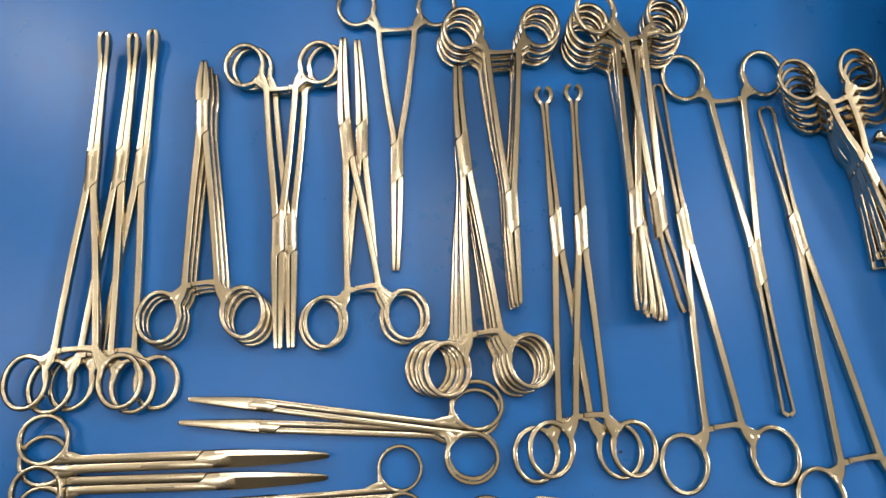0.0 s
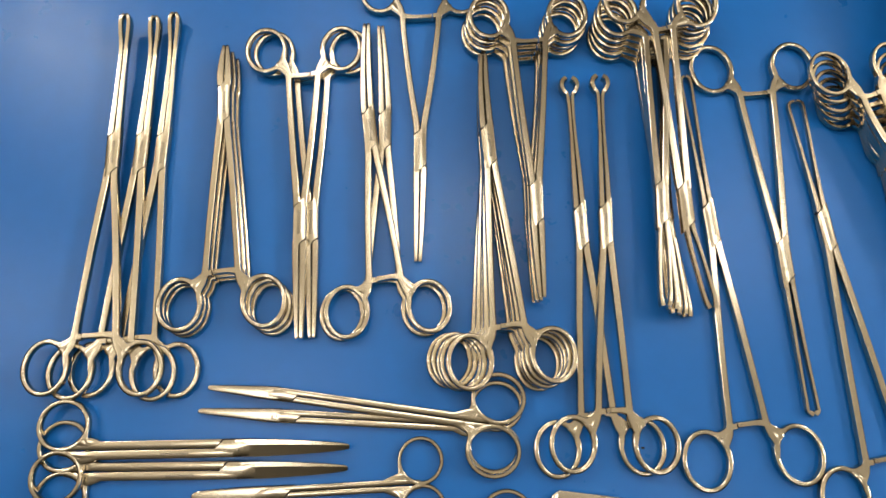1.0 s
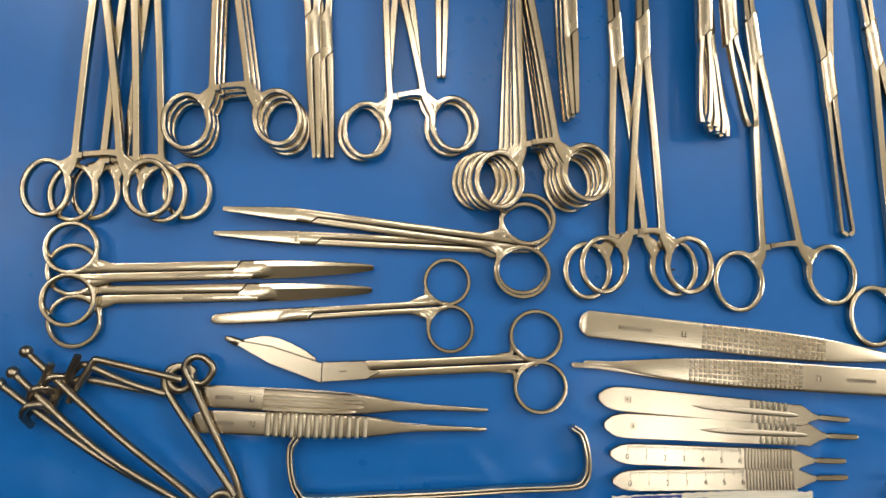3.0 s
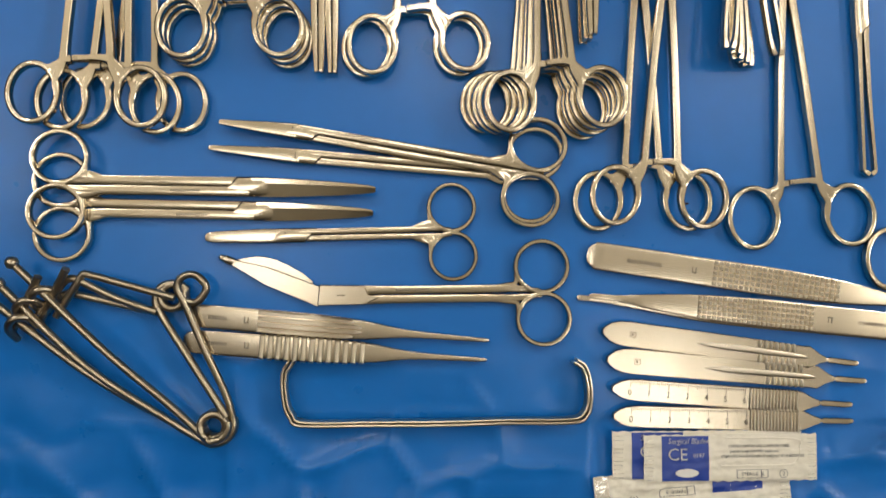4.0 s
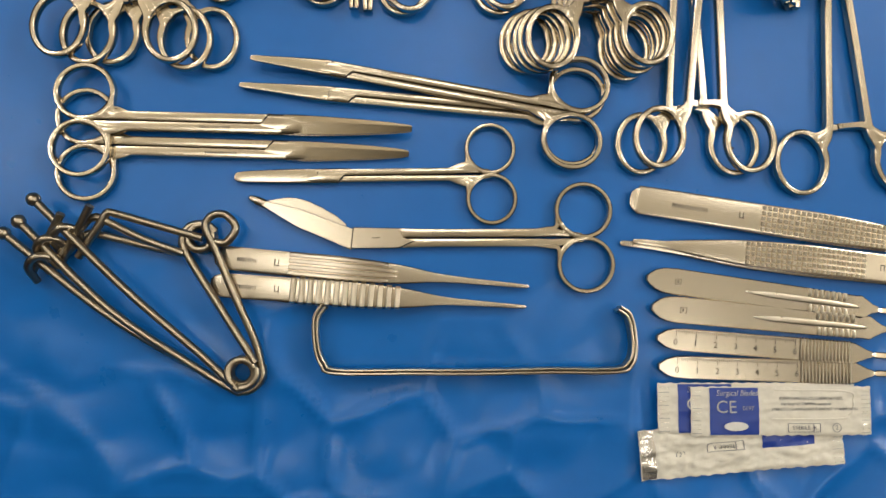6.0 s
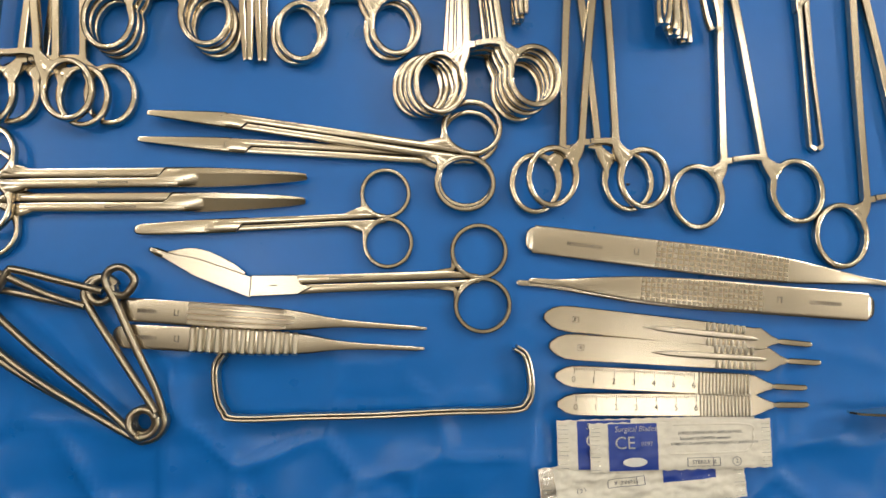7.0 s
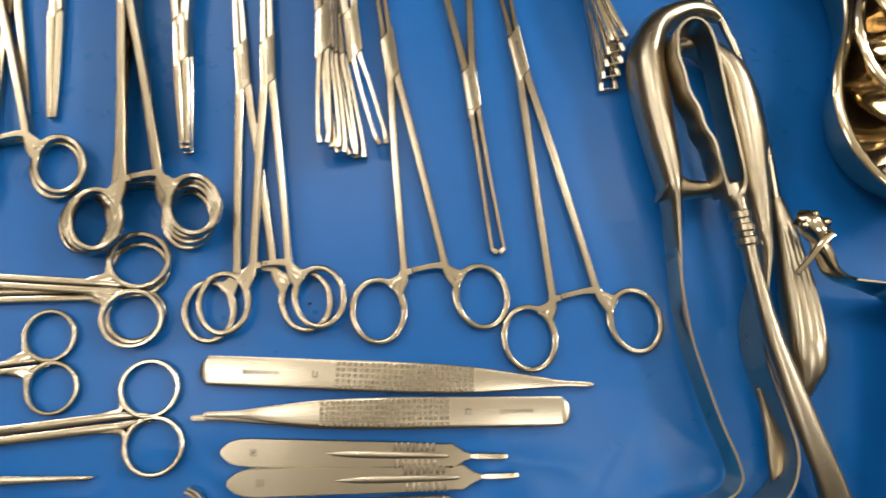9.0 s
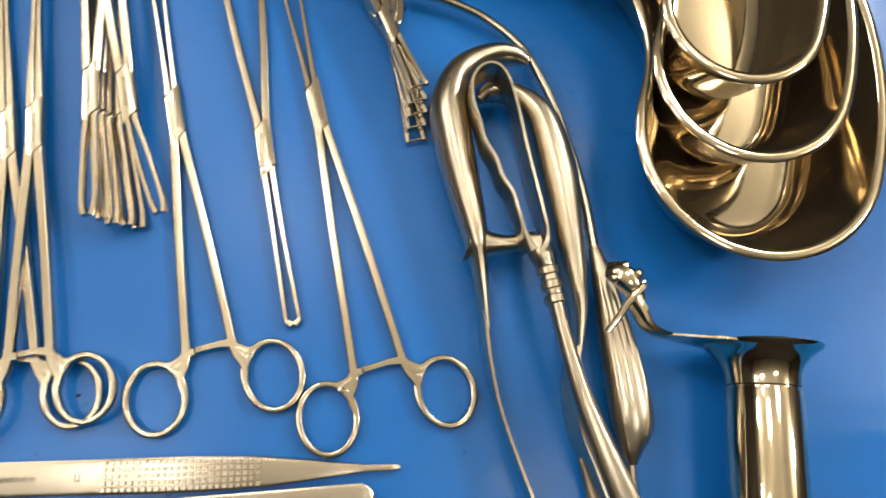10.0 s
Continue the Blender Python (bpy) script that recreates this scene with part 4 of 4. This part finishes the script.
for x, y in ((-7.7, 140.9), (-20.6, 136.6)):
    bent("comb_prong", [(x, y, 13), (x - 7, y - 12, 9), (x - 13, y - 22, 5), (x - 16, y - 27, 3)])
for x, y in ((-20, 124), (-27, 118.5), (-30, 110)):
    bent("comb_hook", [(x + 6, y + 2, 4), (x + 4, y + 6, 9), (x - 1, y + 6, 12.5), (x - 5, y + 1, 10), (x - 4, y - 5, 3)])

clip = thing("double_ended_retractor", 174, 85, 0, 3.0, "bent flat steel double-ended wound retractor lying on its edge", "retractor")
ends = [(-71.5, 18.0), (-75.5, 11), (-75.0, -2), (-72.2, -9.5), (-66, -13.6), (-31, -14.2), (2, -14.8), (35.5, -14.6), (68.5, -15.0), (75.8, -11.6), (77.8, -5), (77.5, 4), (75.5, 11.5), (71, 15)]
for shift, name in ((1.0, "outer_band"), (-1.0, "inner_band")):
    rows = spline([(x * (1 + shift * 0.011), (y - 2) * (1 + shift * 0.05) + 2, 3.9, 1.5, 7.4) for x, y in ends], 6)
    part(name, loft(bmesh.new(), rows, 10, 6), SOFT_POLISH, clip)

tagged(part("speck", loft(bmesh.new(), [(301.4, 187.1, -0.9, 1.0, 0.9), (302.3, 187.0, -0.9, 1.5, 1.1), (303.2, 187.2, -0.9, 0.9, 0.9)], 8, 2), BLACK), "tiny dark speck on the blue sheet", "speck")
# ---- large retractors ----


def shaped(name, parent, ctrl, mat, origin, n=7, square=2.3, sides=16, label=""):
    """A solid through control rows of sheet millimetres (x, y, z, width, height)."""
    rows = [(x - origin[0], y - origin[1], z, w, h) for x, y, z, w, h in ctrl]
    return part(name, loft(bmesh.new(), spline(rows, n), sides, square), mat, parent, label)


O1 = (486, 210)
broad = thing("abdominal_retractor", *O1, 0, 0, "heavy steel retractor with hooked grip handle and angled blade", "retractor", "heavy retractors")
grip = shaped("handle", broad, [(527, 323, 15, 5, 6), (521, 327, 15, 9, 12), (508, 327.5, 15, 11, 18), (492, 320, 15, 15, 22), (483.5, 303, 15, 18.5, 25), (483, 283, 15, 19, 25), (484.5, 259, 15, 16.5, 23), (486, 240, 15, 13, 22), (486.2, 223, 14, 8.0, 20), (486, 206, 11.5, 5.2, 18), (485.5, 192, 10, 2.6, 17)], SOFT_POLISH, O1, square=2.2)
shaped("crossbar", grip, [(484, 234, 15, 22, 17), (490, 231, 15, 13.5, 14), (500, 229.5, 15, 8.6, 12), (514, 229.5, 15, 9.2, 12)], SOFT_POLISH, O1)
blade = shaped("blade", broad, [(485.5, 200, 10, 2.6, 17), (484.5, 180, 10, 1.8, 17), (485.5, 157, 10, 1.7, 17), (489, 137, 10, 1.7, 17), (494, 115, 10, 1.7, 17), (499, 98, 10, 1.7, 17), (499, 88, 10, 1.7, 17), (490, 81.5, 10, 1.7, 17), (462, 78.2, 10, 1.7, 17), (436, 76.3, 14, 1.7, 24), (415, 74.5, 10, 1.6, 12), (408, 74.5, 8, 1.2, 5)], POLISHED, O1, square=7)

O2 = (528, 200)
under = thing("abdominal_retractor", *O2, 0, 0, "heavy steel retractor lying beneath another, with a tapering handle", "retractor", "heavy retractors")
grip = shaped("handle", under, [(499, 306, 12, 5, 6), (505, 309.5, 12, 9, 12), (516, 307, 12, 10, 18), (528, 292, 12, 17, 22), (531.5, 263, 12, 20, 23), (531, 239, 12, 16.5, 22), (530.5, 215, 12, 11.7, 20), (529, 195, 12, 7.5, 20), (524, 176, 12, 4, 22)], SOFT_POLISH, O2)
shaped("blade", under, [(524, 178, 12, 3, 22), (518.5, 160, 12, 1.8, 24), (518, 142, 12, 1.7, 24), (522, 121, 12, 1.7, 24), (525, 101, 12, 1.7, 24), (520.5, 86, 12, 1.7, 24), (510, 77, 12, 1.7, 24), (489, 72, 12, 1.7, 24), (462, 70, 10, 1.6, 16), (452, 70, 9, 1.2, 6)], SOFT_POLISH, O2, square=7)
shaped("spoon", under, [(519.5, 130, 7, 3, 3), (523, 118, 6, 8, 5), (524, 104, 6, 9.5, 5), (522.5, 90, 6, 8, 4), (520.5, 83, 6, 3, 3)], SOFT_POLISH, O2)

O3 = (514, 225)
loop = thing("loop_handle_retractor", *O3, 0, 0, "steel retractor with open finger-grooved loop handle", "retractor", "heavy retractors")
shaped("loop_handle", loop, [(508, 222, 26, 4.5, 15), (505.5, 230, 27, 2.4, 17), (504, 240, 27.5, 2.2, 18), (503, 248, 27.5, 2.2, 18), (499.5, 256, 27.5, 2.2, 18), (498, 265, 27.5, 2.2, 18), (494.5, 274, 27.5, 2.2, 18), (493.5, 284, 27.5, 2.2, 18), (492, 295, 27.5, 2.2, 18), (494, 306.5, 27.5, 2.2, 18), (501, 312.5, 27.5, 2.2, 18), (508, 310, 27.5, 2.2, 18), (511.5, 298, 27.5, 2.2, 18), (513, 269, 27.5, 2.2, 18), (515, 240, 27.5, 2.2, 18), (515.5, 228, 27, 2.6, 17), (513, 221, 26, 5, 15)], SOFT_POLISH, O3, n=6, square=5)
neck = shaped("neck", loop, [(510.5, 227, 27, 9, 12), (512.5, 220, 27, 10, 13), (514, 213, 27, 7.5, 10), (515, 204, 27, 7.6, 10), (515.5, 195, 27, 6.4, 9), (517, 177, 27, 7.0, 9), (520.5, 153, 26.5, 8.6, 8), (528, 123, 25, 11.2, 6), (537, 93, 22, 12.6, 4), (548, 62, 16, 13.5, 3), (560, 34, 8, 13.5, 3), (566, 22, 4, 8, 3)], SOFT_POLISH, O3, n=6, square=2.6)
for y, x in ((212, 514), (205.5, 514.8), (199, 515.3)):
    part("ferrule", loft(bmesh.new(), [(x - O3[0], y + 2.2 - O3[1], 27, 7.5, 10), (x - O3[0], y + 1.4 - O3[1], 27, 9.4, 11.6), (x + 0.2 - O3[0], y - 1.4 - O3[1], 27, 9.4, 11.6), (x + 0.3 - O3[0], y - 2.2 - O3[1], 27, 7.5, 10)], 16, 2.2), SOFT_POLISH, neck)

O4 = (544, 180)
curette = thing("fluted_handle_retractor", *O4, 0, 0, "steel instrument with long curved rod and fat fluted handle", "retractor", "heavy retractors")
hold = shaped("fluted_handle", curette, [(543.5, 224, 10, 5.2, 6), (545, 206, 10, 11, 11), (545.5, 180, 10, 16.5, 15), (545.8, 155, 10, 19.5, 17), (545, 141, 10, 18.8, 16), (542, 131, 10, 11, 11), (541, 124, 10, 4.5, 5)], SOFT_POLISH, O4, square=2.2)
for u in (-1.5, -0.5, 0.5, 1.5):
    shaped("flute", hold, [(544 + u * 1.4, 212, 14.0, 1.2, 1.2), (545.3 + u * 2.8, 185, 17.3 - abs(u) * 0.6, 2.6, 1.6), (545.6 + u * 3.6, 158, 18.5 - abs(u) * 0.9, 3.0, 1.6), (544.6 + u * 3.2, 142, 17.6 - abs(u) * 0.9, 2.4, 1.2)], SOFT_POLISH, O4, sides=8)
shaped("tail_rod", curette, [(541, 126, 9, 4, 4), (540.5, 104, 7, 3.8, 3.8), (544, 70, 5, 3.8, 3.8), (550, 45, 3, 3.6, 3.6)], SOFT_POLISH, O4)
rod = shaped("curved_rod", curette, [(543.5, 222, 10, 4.4, 4.4), (544, 251, 9, 4.2, 4.2), (542, 278, 8, 4.2, 4.2), (536.5, 308, 8, 4.2, 4.2), (527, 335, 8, 4.3, 4.3), (511, 354, 8, 4.4, 4.4), (494, 365, 8.5, 4.6, 4.6), (483, 370, 9, 5.2, 5.2)], SATIN, O4)
shaped("flared_end", rod, [(484, 369.5, 9, 5.2, 5.2), (479, 372, 9.3, 6.4, 6.4), (474, 374.3, 9.6, 9.4, 9.4), (473.2, 374.7, 9.6, 8.6, 8.6)], SATIN, O4)
# no opening is cut: a black disc paints the hole's shaded inside
shaped("end_hole", rod, [(473.0, 374.8, 9.6, 1.8, 1.8), (472.9, 374.9, 9.6, 1.7, 1.7)], BLACK, O4)

# ---- kidney dishes ----


def kidney_outline(w, radius, a0, a1, inset=0.0, n=96):
    """A bean outline: a band of half width w round an arc, with round ends; local millimetres round the arc's middle."""
    mid = radians((a0 + a1) / 2)
    cx, cy = -radius * math.cos(mid), -radius * math.sin(mid)
    h, pts, k = w - inset, [], n // 4
    for i in range(k):
        a = radians(a0 + (a1 - a0) * i / k)
        pts.append((cx + (radius + h) * math.cos(a), cy + (radius + h) * math.sin(a)))
    for i in range(k):
        a, b = radians(a1), math.pi * i / k
        pts.append((cx + radius * math.cos(a) + h * math.cos(a + b), cy + radius * math.sin(a) + h * math.sin(a + b)))
    for i in range(k):
        a = radians(a1 - (a1 - a0) * i / k)
        pts.append((cx + (radius - h) * math.cos(a), cy + (radius - h) * math.sin(a)))
    for i in range(k):
        a, b = radians(a0), math.pi + math.pi * i / k
        pts.append((cx + radius * math.cos(a) + h * math.cos(a + b), cy + radius * math.sin(a) + h * math.sin(a + b)))
    return pts


def kidney_dish(x, y, z, turn, w, radius, a0, a1, deep, label):
    root = thing("kidney_dish", x, y, z, turn, label, "kidney dish", "nested kidney dishes")
    bm, loops = bmesh.new(), []
    profile = [(3.6, deep - 0.8), (5.8, deep * 0.84), (10.0, deep * 0.55), (14.5, deep * 0.26), (18.5, deep * 0.11), (22.5, 2.4), (26.5, 1.4), (30.0, 1.0)]
    profile = [(i - 1.0, h - 1.0) for i, h in reversed(profile)] + [(i, h) for i, h in profile]
    profile = [(32.0, 0.0)] + profile + [(32.0, 1.0)]
    profile = [(i * min(1.0, w / 58), h) for i, h in profile]
    for inset, h in profile:
        loops.append([bm.verts.new((px, py, h)) for px, py in kidney_outline(w, radius, a0, a1, inset)])
    for p, q in zip(loops, loops[1:]):
        for k in range(len(p)):
            bm.faces.new((p[k], p[(k + 1) % len(p)], q[(k + 1) % len(p)], q[k]))
    bm.faces.new(loops[0][::-1])
    bm.faces.new(loops[-1])
    part("bowl", bm, DISH_STEEL, root, sharp=60)
    part("rolled_rim", loft(bmesh.new(), [(px, py, deep, 5.4, 2.6) for px, py in kidney_outline(w, radius, a0, a1, 2.0)], 12, 2, True), DISH_STEEL, root)
    return root


DISH = "mirror-polished steel kidney dish nested in a stack"
for i, (x, y, w, z, big) in enumerate(((625, 372.5, 58.5, 0.2, 1), (625, 404, 47, 9, 0), (622, 429, 38, 18, 0))):
    kidney_dish(x, y, z, 0, w, 130, -28, 75, 42, "large mirror-polished steel kidney dish at the bottom of a stack" if big else DISH)

# ---- weighted speculum ----
OZ = (604, 160.5)
spec = thing("weighted_speculum", *OZ, 0, -11.5, "chrome weighted speculum with a cylindrical weight, lying on its side", "speculum")


def turned(name, parent, rows, mat, axis_z, sides=40):
    """A body turned about the local y axis: rows of (y, radius)."""
    bm, loops = bmesh.new(), []
    for y, r in rows:
        loops.append([bm.verts.new((r * math.cos(2 * math.pi * k / sides), y, axis_z + r * math.sin(2 * math.pi * k / sides))) for k in range(sides)])
    for p, q in zip(loops, loops[1:]):
        for k in range(sides):
            bm.faces.new((p[k], p[(k + 1) % sides], q[(k + 1) % sides], q[k]))
    bm.faces.new(loops[0])
    bm.faces.new(loops[-1][::-1])
    return part(name, bm, mat, parent, sharp=30)


AX = 25
turned("weight", spec, [(-120, 13), (-119, 15), (-117, 15.8), (-14, 15.8), (-12.5, 15.2), (-11.5, 15.2)], POLISHED, AX)
turned("flared_plate", spec, [(-11.6, 14.6), (-11, 15.9), (-8, 15.9), (-5, 16.4), (-2, 17.6), (0.5, 19.2), (2.8, 21.4), (4.6, 23.8), (5.8, 25.2), (6.8, 25.6), (7.4, 24.8), (7.0, 22), (6.0, 16)], POLISHED, AX)
part("wing", loft(bmesh.new(), spline([(-10, 5.6, AX, 2.0, 36), (-22, 6.6, AX, 1.8, 32), (-28, 7.0, AX, 1.7, 25), (-44, 8.0, AX, 1.6, 12)], 6), 12, 5), POLISHED, spec)
arm = part("arm", loft(bmesh.new(), spline([(-38, 7.8, AX, 2.4, 13), (-46, 8.6, AX, 3, 13), (-52, 12, AX, 4.2, 13), (-55, 18, AX, 5.6, 13), (-57.5, 23, AX, 6.4, 12), (-57, 28, AX, 6.4, 11), (-54, 31, AX, 4.5, 9)], 6), 14, 2.6), POLISHED, spec)
part("clamp_block", loft(bmesh.new(), spline([(-70, 36, AX, 7, 9), (-65, 34, AX + 2, 10, 12), (-60, 29, AX + 2, 9, 12), (-56, 23, AX, 6, 8)], 5), 12, 3.4), POLISHED, arm)
part("wing_screw", loft(bmesh.new(), spline([(-72, 7, AX + 6, 2.6, 2.2), (-67, 14, AX + 7, 3.0, 2.8), (-62, 22, AX + 8, 3.2, 2.8), (-56, 28, AX + 8, 2.6, 2.2)], 5), 10, 2.6), POLISHED, arm)
for kx, ky in ((-64, 37), (-58, 34), (-69, 31)):
    part("screw_knob", ball(bmesh.new(), kx, ky, AX + 6, 2.4), POLISHED, arm)
